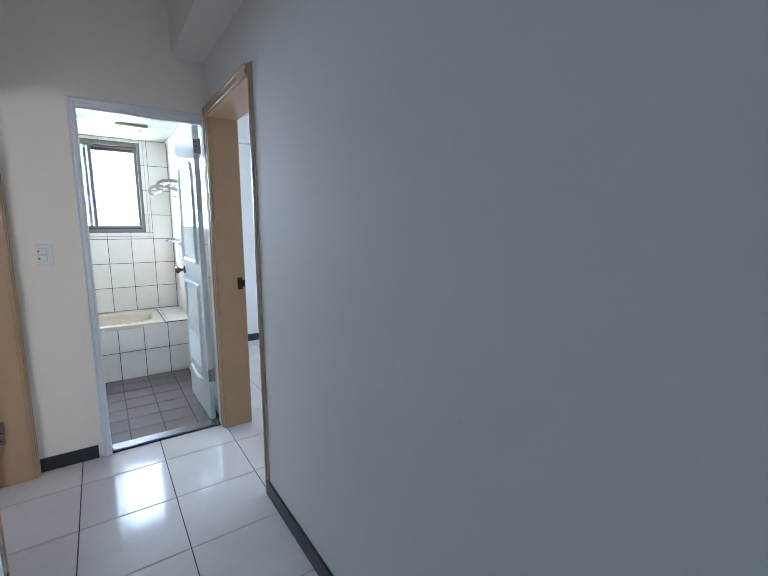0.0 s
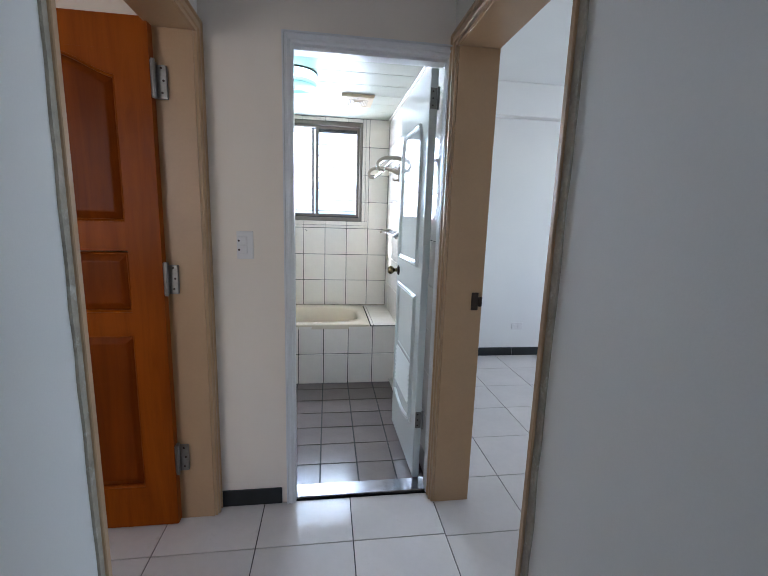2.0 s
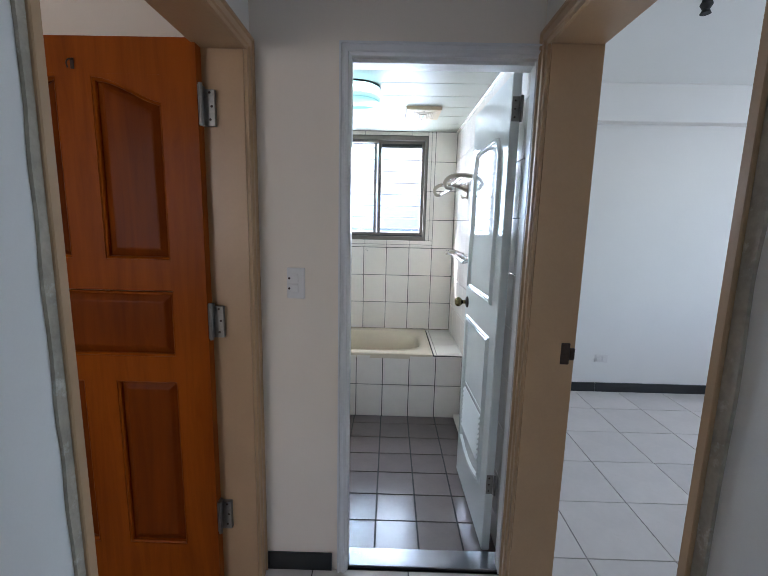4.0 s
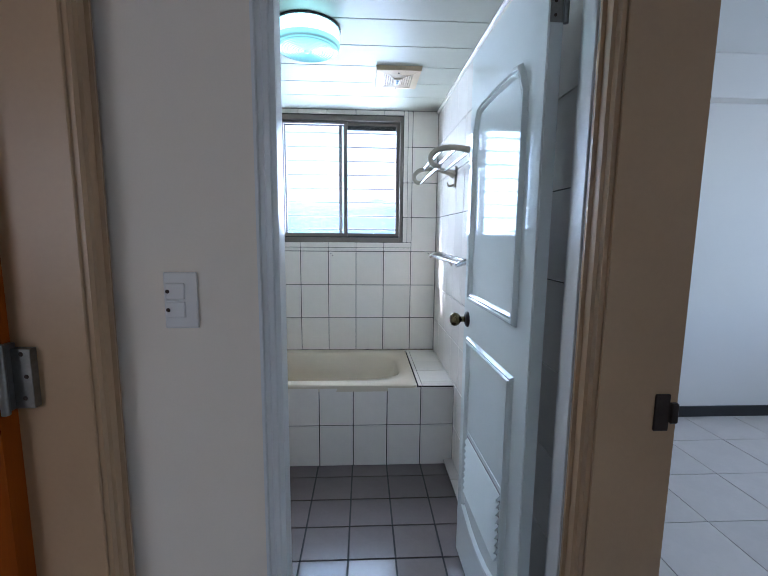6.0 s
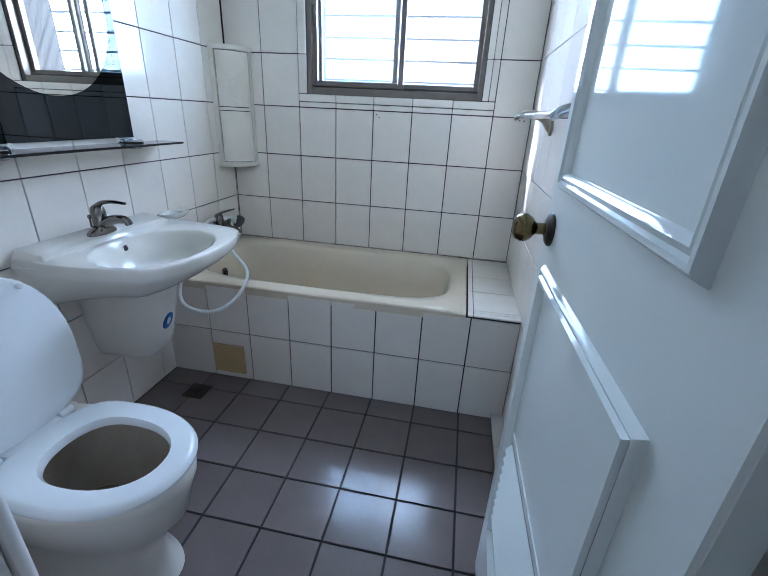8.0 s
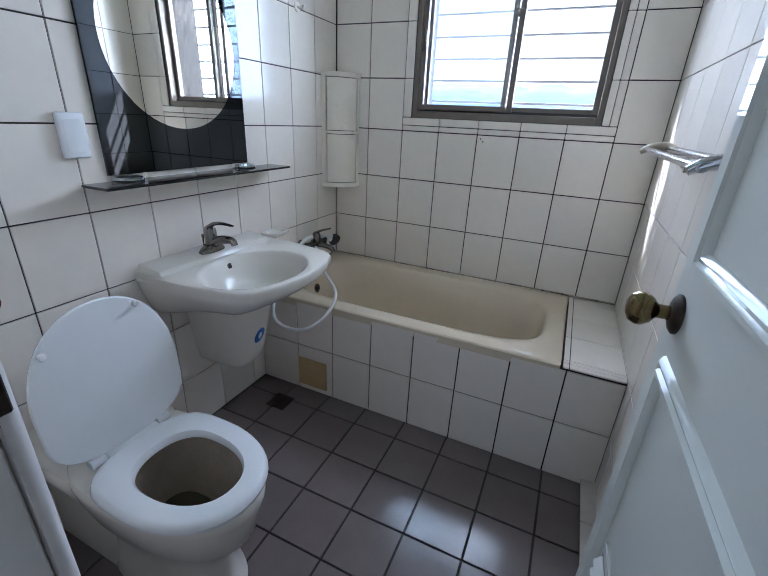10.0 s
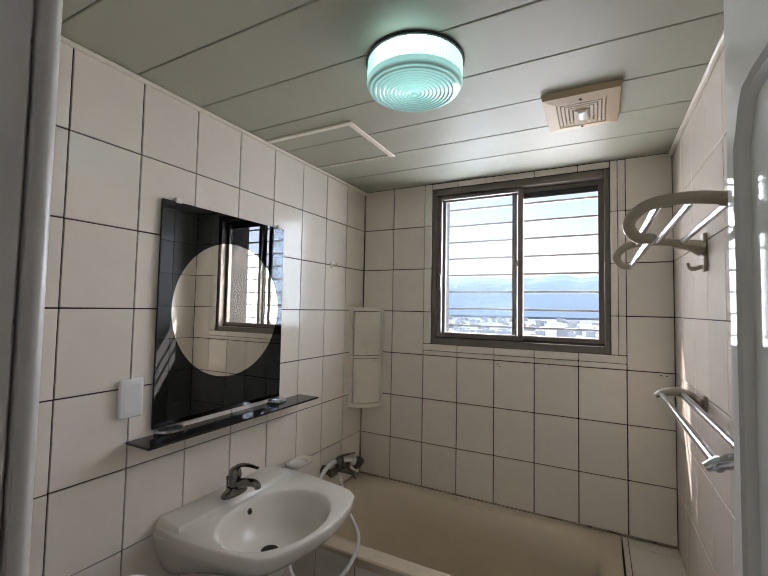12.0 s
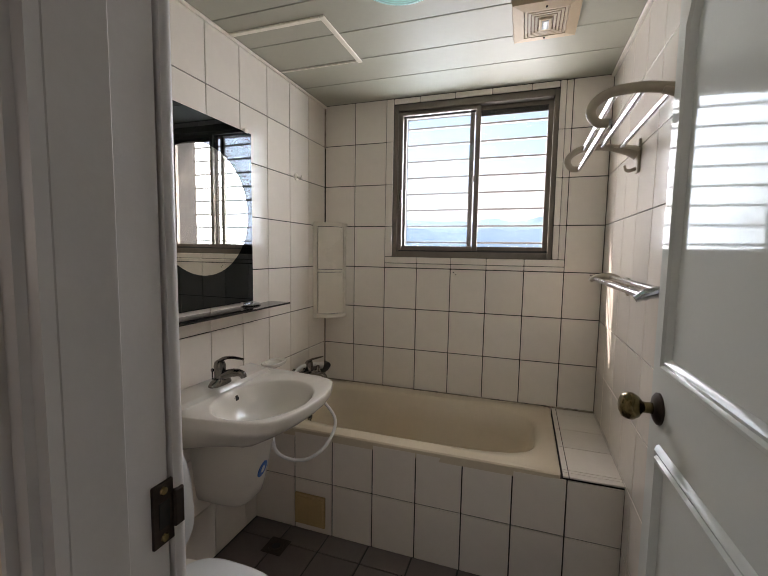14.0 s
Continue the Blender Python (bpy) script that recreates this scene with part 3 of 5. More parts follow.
bead = [(-0.205, 5.130), (-0.1875, 5.130), (-0.184, 5.131), (-0.182, 5.135), (-0.182, 5.141), (-0.1845, 5.146), (-0.1895, 5.149), (-0.205, 5.149)]
part("edge_bead", loft([[Vector((x, y, z)) for x, y in bead] for z in (0.0, 2.012)]), WHITE_FRAME, bath_frame, "rounded white edge bead", True)
part("head", boxes(((-0.19, YD + 0.004, 2.0255), (0.535, 5.122, 2.0295))), WHITE_FRAME, bath_frame)
# putty smeared along the walls next to the casings
for name, par, x0, x1, y0, y1 in (("putty_edge", right_frame, HX1 - 0.006, HX1 + 0.002, 4.066, 4.091), ("putty_edge", left_frame, HX0 - 0.002, HX0 + 0.006, 4.072, 4.089)):
    bm = bmesh.new()
    rng = random.Random(7)
    rings = []
    for i in range(60):
        z = 2.08 * i / 59
        e = 0.006 * noise.noise(Vector((z * 9, x0 * 3, 2)))
        rings.append([Vector((x0, y0 + e, z)), Vector((x1, y0 + e, z)), Vector((x1, y1, z)), Vector((x0, y1, z))])
    part(name, loft(rings), WORN, par, "grey putty with paint chipped off")

threshold = setting("threshold", boxes(((-0.146, 5.006, -0.05), (0.482, 5.06, 0.014)), ((-0.166, 5.06, -0.05), (0.514, 5.118, 0.002)), bevel=0.003), THRESHOLD_STEEL,
                    "worn steel threshold of the bathroom door", "threshold")


# ---------------------------------------------------------------- doors
def plate(x, y0, y1, z0, z1, thick, side):
    return boxes(((min(x, x + side * thick), y0, z0), (max(x, x + side * thick), y1, z1)), bevel=0.0015)


def bathroom_door():
    """The pale plastic leaf standing open against the bathroom's side wall."""
    x0, x1, y0, y1, z0, z1 = 0.444, 0.480, 5.135, 5.752, -0.005, 2.008
    ob = thing("bathroom_door", (x1, y0, z0), "pale glossy plastic bathroom door standing open, louvred below", "door")
    leaf = part("leaf", boxes(((x0, y0, z0), (x1, y1, z1)), bevel=0.003), DOOR_PLASTIC, ob)
    part("edge_strip", boxes(((x0 + 0.003, y0 - 0.002, z0), (x1 - 0.003, y0 + 0.001, z1))), DOOR_PLASTIC, leaf, "plain grey hinge edge")
    a, b = 5.240, 5.670
    mid = (a + b) / 2

    def shaped(lo, hi, up):
        """Outline of a panel with shaped shoulders at one end."""
        if up:
            right = [(b, lo), (b, hi - 0.075)]
            shoulder = [(b - 0.012, hi - 0.055), (b - 0.022, hi - 0.030), (b - 0.038, hi - 0.008), (b - 0.075, hi - 0.002), (b - 0.14, hi), (mid, hi + 0.002)]
        else:
            right = [(b, hi), (b, lo + 0.085)]
            shoulder = [(b - 0.014, lo + 0.06), (b - 0.006, lo + 0.04), (b - 0.05, lo + 0.028), (b - 0.13, lo + 0.008), (mid, lo)]
        half = right + shoulder
        return half + [(2 * mid - y, z) for y, z in half[-2::-1]]

    prof = [(0, 0), (0.006, 0.002), (0.013, 0.008), (0.013, 0.014), (0.007, 0.017), (0.010, 0.024), (0.005, 0.030), (0, 0.032)]
    for name, pts in (("upper_moulding", shaped(1.117, 1.795, True)), ("lower_moulding", shaped(0.225, 0.944, False))):
        bm = sweep([(x0, y, z) for y, z in pts], [(o, s - 0.016) for o, s in prof], (-1, 0, 0), True)
        part(name, bm, DOOR_PLASTIC, leaf, "", True)
        bm = sweep([(x1, y, z) for y, z in pts], [(o, s - 0.016) for o, s in prof], (1, 0, 0), True)
        part(name, bm, DOOR_PLASTIC, leaf, "", True)
    louvre = part("louvre_frame", boxes(((x0 - 0.003, a + 0.03, 0.335), (x0, b - 0.03, 0.35)), ((x0 - 0.003, a + 0.03, 0.577), (x0, b - 0.03, 0.592))), DOOR_PLASTIC, ob)
    # Dark plate laid on the leaf stands for the shade between slats.
    part("louvre_back", boxes(((x0 - 0.0015, a + 0.031, 0.35), (x0 + 0.001, b - 0.031, 0.577))), STEEL, louvre, "dark plate for the shade between the slats")
    for k in range(9):
        z = 0.343 + k * 0.0256
        bm = bmesh.new()
        ring = [Vector((x0, 0, z + 0.018)), Vector((x0 - 0.003, 0, z + 0.018)), Vector((x0 - 0.014, 0, z + 0.003)), Vector((x0, 0, z + 0.001))]
        part("slat", loft([[p + Vector((0, y, 0)) for p in ring] for y in (a + 0.038, b - 0.038)]), DOOR_PLASTIC, louvre)
    for side, face in ((-1, x0), (1, x1)):
        m = Matrix.Translation((face, 5.700, 1.025)) @ Matrix.Rotation(radians(-90 * -side), 4, "Y")
        scale = 1.0 if side < 0 else 0.45
        knob = part("knob", lathe([(0.011, 0.004), (0.011, 0.026 * scale), (0.013, 0.03 * scale), (0.021, 0.036 * scale), (0.0265, 0.046 * scale), (0.0265, 0.054 * scale), (0.022, 0.064 * scale), (0.012, 0.069 * scale)], m), BRONZE, ob,
                    "round aged bronze knob", True)
        part("rose", lathe([(0.031, 0.0), (0.031, 0.004), (0.026, 0.008), (0.014, 0.012)], m), DARK_BRONZE, knob, "", True)
    ob.rotation_euler.z = radians(1.2)
    part("latch", boxes(((x0 + 0.008, y1 - 0.001, 0.995), (x1 - 0.008, y1 + 0.002, 1.055))), BRONZE, ob)
    for z in (0.275, 1.835):
        hinge = part("hinge", boxes(((x0 + 0.002, y0 - 0.004, z), (x1 - 0.004, y0 - 0.002, z + 0.09)), bevel=0.0008), STEEL, ob, "worn steel hinge with screws")
        part("pin", tube([(x1 + 0.002, y0 - 0.006, z - 0.003), (x1 + 0.002, y0 - 0.006, z + 0.093)], 0.006, 10), STEEL, hinge, "", True)
        for dz in (0.015, 0.045, 0.075):
            part("screw", lathe([(0.004, 0), (0.003, 0.0015)], Matrix.Translation((x0 + 0.014, y0 - 0.004, z + dz)) @ Matrix.Rotation(radians(90), 4, "X"), 10), DARK_BRONZE, hinge)


bathroom_door()


def wooden_door():
    """The orange varnished panel door, swung open into the study."""
    x0, x1, y0, y1, z0, z1 = -1.478, -0.673, 4.905, 4.945, 0.008, 2.012
    ma, mb = -1.135, -1.018
    ob = thing("wooden_door", (x1, y0, z0), "orange varnished panelled wooden door, swung open, on steel hinges", "door")
    rails = boxes(((x1 - 0.12, y0, z0), (x1, y1, z1)), ((x0, y0, z0), (x0 + 0.12, y1, z1)), ((x0 + 0.12, y0, 1.9), (x1 - 0.12, y1, z1)),
                  ((x0 + 0.12, y0, 1.19), (x1 - 0.12, y1, 1.30)), ((x0 + 0.12, y0, 0.858), (x1 - 0.12, y1, 0.95)), ((x0 + 0.12, y0, z0), (x1 - 0.12, y1, 0.19)),
                  ((ma, y0, 1.30), (mb, y1, 1.9)), ((ma, y0, 0.19), (mb, y1, 0.858)))
    part("leaf", rails, DOOR_WOOD, ob)
    spaces = [(x0 + 0.12, ma, 1.30, 1.90, 1), (mb, x1 - 0.12, 1.30, 1.90, 2), (x0 + 0.12, x1 - 0.12, 0.95, 1.185, 0), (x0 + 0.12, ma, 0.19, 0.858, 0),
              (mb, x1 - 0.12, 0.19, 0.858, 0)]
    for a, b, c, d, arch in spaces:
        if arch:
            # an arched filler that closes the top of the space
            ring = []
            for i in range(13):
                u = i / 12
                rise = 0.075 * math.sin(math.pi / 2 * (u if arch == 1 else 1 - u)) ** 1.5
                ring.append((a + (b - a) * u, d - 0.085 + rise))
            bm = loft([[Vector((x, y, z)) for x, z in ring] + [Vector((b, y, d)), Vector((a, y, d))] for y in (y0 + 0.0005, y1 - 0.0005)])
            part("arch", bm, DOOR_WOOD, ob)
        rings = [[Vector((a + i, y, c + i)), Vector((b - i, y, c + i)), Vector((b - i, y, d - i - (0.08 if arch == 2 else 0.005 if arch else 0))), Vector((a + i, y, d - i - (0.08 if arch == 1 else 0.005 if arch else 0)))]
                 for y, i in ((y0 + 0.02, 0.0), (y0 + 0.016, 0.004), (y0 + 0.018, 0.010), (y0 + 0.007, 0.034), (y0 + 0.006, 0.04))]
        part("panel", loft(rings, (True, True)), DOOR_WOOD_DARK, ob, "raised darker panel")
        top = [(x, y0, z) for x, z in ring[::-1]] if arch else [(b, y0, d), (a, y0, d)]
        bead = sweep([(a, y0, c), (b, y0, c)] + top, [(-0.016, 0), (-0.004, 0.0), (-0.002, -0.004), (-0.006, -0.009), (-0.016, -0.010)], (0, -1, 0), True)
        part("bead", bead, DOOR_WOOD, ob)
    for z in (0.245, 1.02, 1.75):
        hinge = part("hinge", boxes(((x1 - 0.002, y0 + 0.004, z), (x1 + 0.012, y1 - 0.004, z + 0.125)), ((x1 + 0.008, 4.9285, z), (x1 + 0.046, 4.9455, z + 0.115)), bevel=0.0008), STEEL, ob, "worn steel hinge")
        part("pin", tube([(x1 + 0.010, y0 + 0.004, z - 0.004), (x1 + 0.010, y0 + 0.004, z + 0.129)], 0.007, 10), STEEL, hinge, "", True)
        for dz in (0.02, 0.062, 0.105):
            part("screw", lathe([(0.0045, 0), (0.003, 0.0015)], Matrix.Translation((x1 + 0.030 + 0.006 * (dz == 0.062), 4.9285, z + dz)) @ Matrix.Rotation(radians(90), 4, "X"), 10), DARK_BRONZE, hinge)
    hook = part("coat_hook", boxes(((-1.079, y0 - 0.003, 1.912), (-1.067, y0, 1.945)), bevel=0.001), DARK_BRONZE, ob, "small metal coat hook")
    part("prong", tube(smooth_path([(-1.073, y0 - 0.002, 1.94), (-1.073, y0 - 0.018, 1.935), (-1.073, y0 - 0.026, 1.922), (-1.073, y0 - 0.022, 1.908)], 5), 0.0022, 8), DARK_BRONZE, hook, "", True)
    ob.location.x += 0.033
    ob.location.y -= 0.0115


wooden_door()

strike = thing("strike_plate", (0.632, 4.93, 1.0), "dark bronze strike plate let into the beige frame", "strike plate", "strike plates")
part("plate", boxes(((0.626, 4.924, 0.95), (0.658, 4.93, 1.03)), bevel=0.002), DARK_BRONZE, strike)
part("lip", boxes(((0.656, 4.918, 0.968), (0.674, 4.93, 1.012)), bevel=0.003), DARK_BRONZE, strike)
strike = thing("strike_plate", (-0.165, 5.085, 1.0), "dark bronze strike plate on the white frame", "strike plate", "strike plates")
part("plate", boxes(((-0.168, 5.074, 0.966), (-0.1635, 5.101, 1.036)), bevel=0.001), DARK_BRONZE, strike)
part("lip", boxes(((-0.168, 5.099, 0.978), (-0.1600, 5.113, 1.022)), bevel=0.002), DARK_BRONZE, strike)
part("latch_hole", boxes(((-0.1645, 5.081, 0.986), (-0.1626, 5.094, 1.015))), BLACK_HOLE, strike)
for z in (0.974, 1.027):
    part("screw", lathe([(0.005, 0), (0.004, 0.002)], Matrix.Translation((-0.1636, 5.0875, z)) @ Matrix.Rotation(radians(90), 4, "Y"), 10), BRONZE, strike)
strike.location += Vector((-0.0195, 0.030, 0.034))

# light switch, socket, hanging lamp holder
sw = thing("light_switch", (-0.357, YD, 1.19), "white two-gang light switch on the hall wall", "light switch")
body = part("plate", boxes(((-0.392, YD - 0.008, 1.132), (-0.325, YD, 1.248)), bevel=0.003, segments=2), SWITCH, sw)
for z in (1.192, 1.154):
    rocker = part("rocker", boxes(((-0.387, YD - 0.013, z), (-0.349, YD - 0.006, z + 0.034)), bevel=0.002), SWITCH, sw)
    part("pilot", lathe([(0.0045, 0), (0.003, 0.001)], Matrix.Translation((-0.382, YD - 0.0128, z + 0.017)) @ Matrix.Rotation(radians(90), 4, "X"), 12), DARK_BRONZE, rocker)
sw.location += Vector((0.010, 0, 0.024))
so = thing("wall_socket", (1.885, 6.97, 0.3), "white double wall socket over the bedroom skirting", "socket")
part("plate", boxes(((1.83, 6.962, 0.27), (1.945, 6.97, 0.34)), bevel=0.003), SWITCH, so)
for x in (1.862, 1.912):
    part("insert", boxes(((x - 0.018, 6.959, 0.285), (x + 0.018, 6.964, 0.325)), bevel=0.002), SWITCH, so)
lh = thing("lamp_holder", (1.5, 5.68, RC), "small black bare lamp holder under the bedroom ceiling", "lamp holder")
part("cup", lathe([(0.018, 0), (0.02, -0.012), (0.028, -0.03), (0.016, -0.052), (0.024, -0.07)], Matrix.Translation((1.5, 5.68, RC))), BLACK_HOLE, lh, "", True)

# scuffs of filler on the hall wall
for y, z, r, s in ((2.805, 0.995, 0.024, 1.7), (2.988, 1.012, 0.014, 1.4), (3.53, 0.93, 0.014, 1.1), (2.775, 0.945, 0.012, 1.3)):
    bm = bmesh.new()
    ring = []
    for i in range(18):
        t = 2 * math.pi * i / 18
        k = r * (1 + 0.35 * noise.noise(Vector((math.cos(t) * 2, math.sin(t) * 2, y * 9))))
        ring.append((k * math.cos(t), k * s * math.sin(t)))
    bm = loft([[Vector((HX1 + 0.001, y + u, z + v)) for u, v in ring], [Vector((HX1 - 0.0014, y + 0.6 * u, z + 0.6 * v)) for u, v in ring]])
    tagged(new("filler_patch", finish("filler_patch", bm, PAINT, True)), "small raised patch of filler on the hall wall", "filler patch", "wall patches", "structure")


# ---------------------------------------------------------------- bathroom window
def bath_window():
    ob = thing("window_1", (-0.14, BY1, 1.292), "grey aluminium sliding window with two sashes, part open", "window", "", "structure")
    x0, x1, z0, z1 = WIN
    ya, yb = 7.192, 7.30
    part("window_frame", boxes(((x0, ya, z0), (x0 + 0.024, yb, z1)), ((x1 - 0.024, ya, z0), (x1, yb, z1)), ((x0 + 0.024, ya, z0), (x1 - 0.024, yb, z0 + 0.035)),
                               ((x0 + 0.024, ya, z1 - 0.035), (x1 - 0.024, yb, z1)), bevel=0.002), ALUMINIUM, ob)
    part("rail", boxes(((x0 + 0.024, 7.232, z0 + 0.035), (x1 - 0.024, 7.236, z0 + 0.047)), ((x0 + 0.024, 7.266, z0 + 0.035), (x1 - 0.024, 7.270, z0 + 0.047)),
                       ((x0 + 0.024, 7.250, z1 - 0.062), (x1 - 0.024, 7.256, z1 - 0.035))), DARK_RUBBER, ob)
    # Dark strip added for the shade under the top track.
    part("track_shade", boxes(((-0.12, 7.256, z1 - 0.088), (x1 - 0.024, 7.264, z1 - 0.035)), bevel=0.001), DARK_RUBBER, ob, "dark strip for the shade under the track over the outer sash")

    def sash(a, b, y, glass_mat, name):
        w = 0.026
        fr = part(name, boxes(((a, y, z0 + 0.042), (a + w, y + 0.024, z1 - 0.037)), ((b - w, y, z0 + 0.042), (b, y + 0.024, z1 - 0.037)),
                              ((a + w, y, z0 + 0.042), (b - w, y + 0.024, z0 + 0.042 + w)), ((a + w, y, z1 - 0.037 - w * 0.8), (b - w, y + 0.024, z1 - 0.037)), bevel=0.002), ALUMINIUM, ob)
        pane = part("pane", boxes(((a + w - 0.004, y + 0.009, z0 + 0.07), (b - w + 0.004, y + 0.014, z1 - 0.06))), glass_mat, fr)
        pane.visible_shadow = False
        return fr
    inner = sash(x0 + 0.022, -0.094, 7.210, WINDOW_GLASS, "sash")
    sash(-0.125, x1 - 0.024, 7.244, WINDOW_GLASS, "sash")
    # the second sash pushed behind the first one, seen as a dusty film
    sash(x0 + 0.026, -0.135, 7.274, SASH_GLASS, "screen_sash")
    latch = part("latch", boxes(((x0 + 0.033, 7.203, 1.60), (x0 + 0.047, 7.211, 1.70)), ((x0 + 0.036, 7.197, 1.63), (x0 + 0.044, 7.205, 1.66)), bevel=0.002), DULL_CHROME, inner)
    part("pull", boxes(((-0.125, 7.203, 1.73), (-0.113, 7.211, 1.765)), bevel=0.002), ALUMINIUM, inner)


bath_window()

# outside grille of horizontal bars
gr = thing("window_grille", (-0.14, 7.55, 1.25), "grey aluminium security grille of horizontal bars outside the window", "grille")
for k in range(9):
    z = 1.282 + 0.1088 * k
    part("bar", boxes(((-0.72, 7.545, z - 0.0065), (0.44, 7.559, z + 0.0065)), bevel=0.002), GRILLE_METAL, gr)
for x in (-0.72, 0.44):
    part("post", boxes(((x - 0.011, 7.538, 1.22), (x + 0.011, 7.566, 2.24)), bevel=0.002), ALUMINIUM, gr)
    for z in (1.25, 2.21):
        part("stay", boxes(((x - 0.008, 7.495, z - 0.008), (x + 0.008, 7.54, z + 0.008))), ALUMINIUM, gr)

# rounded edge tiles round the window
trim = thing("window_trim", (-0.14, BY1, 1.226), "white glazed edge tiles round the bathroom window", "tile trim", "", "structure")


def edge_tile(lo, hi):
    return part("edge_tile", boxes((lo, hi), bevel=0.004, segments=2), WALL_TILE, trim)


yt = BY1 - 0.004
cx = [BX0 + 0.005 + COL * k for k in range(9)]
for a, b in zip(cx[2:7], cx[3:8]):
    a, b = max(a, -0.646) + 0.001, min(b, 0.3765) - 0.001
    edge_tile((a, yt, 1.255), (b, 7.194, 1.2915))
    edge_tile((a, yt + 0.003, 1.228), (b, 7.19, 1.2525))
    edge_tile((max(a, -0.598), yt, 2.196), (min(b, 0.311), 7.194, BC - 0.002))
for k in range(5, 9):
    a, b = max(-0.03 + ROW * k, 1.293) + 0.001, min(-0.03 + ROW * (k + 1), BC) - 0.001
    edge_tile((-0.645, yt, a), (-0.6015, 7.194, b))
    edge_tile((0.3135, yt, a), (0.343, 7.194, b))
    edge_tile((0.345, yt + 0.003, a), (0.3755, 7.19, b))



# ---------------------------------------------------------------- bath
def bathtub():
    """The cream tub let into a tiled front, with a tiled ledge at its end."""
    ob = thing("bathtub", (-0.36, 6.81, BZ), "cream acrylic built-in bathtub with an oval basin", "bathtub")
    cx_, cy_, z = -0.357, 6.812, 0.475
    n = 72
    outer_a, outer_b = 0.70, 0.372

    def ring(a, b, zz, p, dx=0.0):
        return rounded(cx_ + dx, cy_, a, b, zz, p, n)
    rings = [ring(outer_a, outer_b, 0.435, 60), ring(outer_a, outer_b, z - 0.006, 60), ring(outer_a - 0.006, outer_b - 0.006, z, 40), ring(0.655, 0.322, z + 0.002, 6), ring(0.628, 0.292, z - 0.002, 4.2),
             ring(0.612, 0.276, z - 0.02, 3.8), ring(0.585, 0.250, z - 0.14, 3.4), ring(0.545, 0.215, z - 0.29, 3.2), ring(0.50, 0.185, z - 0.345, 3.0), ring(0.42, 0.13, z - 0.362, 2.6), ring(0.1, 0.04, z - 0.364, 2)]
    part("basin", loft(rings, (False, True)), CREAM_TUB, ob, "", True)
    m = Matrix.Translation((-0.953, 6.79, 0.375)) @ Matrix.Rotation(radians(82), 4, "Y")
    ov = part("overflow", lathe([(0.026, 0.0), (0.026, 0.005), (0.02, 0.008), (0.012, 0.006)], m), DULL_CHROME, ob, "", True)
    part("hole", lathe([(0.011, 0.0075), (0.009, 0.009)], m), BLACK_HOLE, ov)
    part("drain", lathe([(0.026, 0.112), (0.026, 0.116), (0.012, 0.114)], Matrix.Translation((-0.72, 6.81, 0.0))), DULL_CHROME, ob, "", True)
    return ob


bathtub()
tub_front = setting("wall_tub_front", boxes(((BX0, 6.446, BZ), (BX1, 6.452, 0.434)), ((0.35, 6.452, BZ), (BX1, BY1, 0.464))), TILE_GROUT, "white tiled front of the built-in bathtub", "tub front")
panel = thing("access_panel", (-0.747, 6.44, 0.0), "yellowed plastic access panel in the tub front", "access panel")
part("cover", boxes(((-0.828, 6.428, 0.004), (-0.667, 6.4395, 0.158)), bevel=0.004, segments=2), YELLOWED, panel)
part("inset", boxes(((-0.815, 6.425, 0.018), (-0.68, 6.429, 0.145)), bevel=0.003), YELLOWED, panel)

drain = thing("floor_drain", (-0.845, 6.295, BZ), "square dirty metal floor drain in the tiles", "drain")
part("plate", boxes(((-0.895, 6.245, BZ - 0.001), (-0.795, 6.345, BZ + 0.002)), bevel=0.001), DARK_BRONZE, drain)
part("grate", lathe([(0.034, BZ + 0.002), (0.034, BZ + 0.004), (0.026, BZ + 0.0045), (0.02, BZ + 0.003)], Matrix.Translation((-0.845, 6.295, 0))), DARK_BRONZE, drain, "", True)
part("hole", lathe([(0.019, BZ + 0.003), (0.017, BZ + 0.0042)], Matrix.Translation((-0.845, 6.295, 0))), BLACK_HOLE, drain)


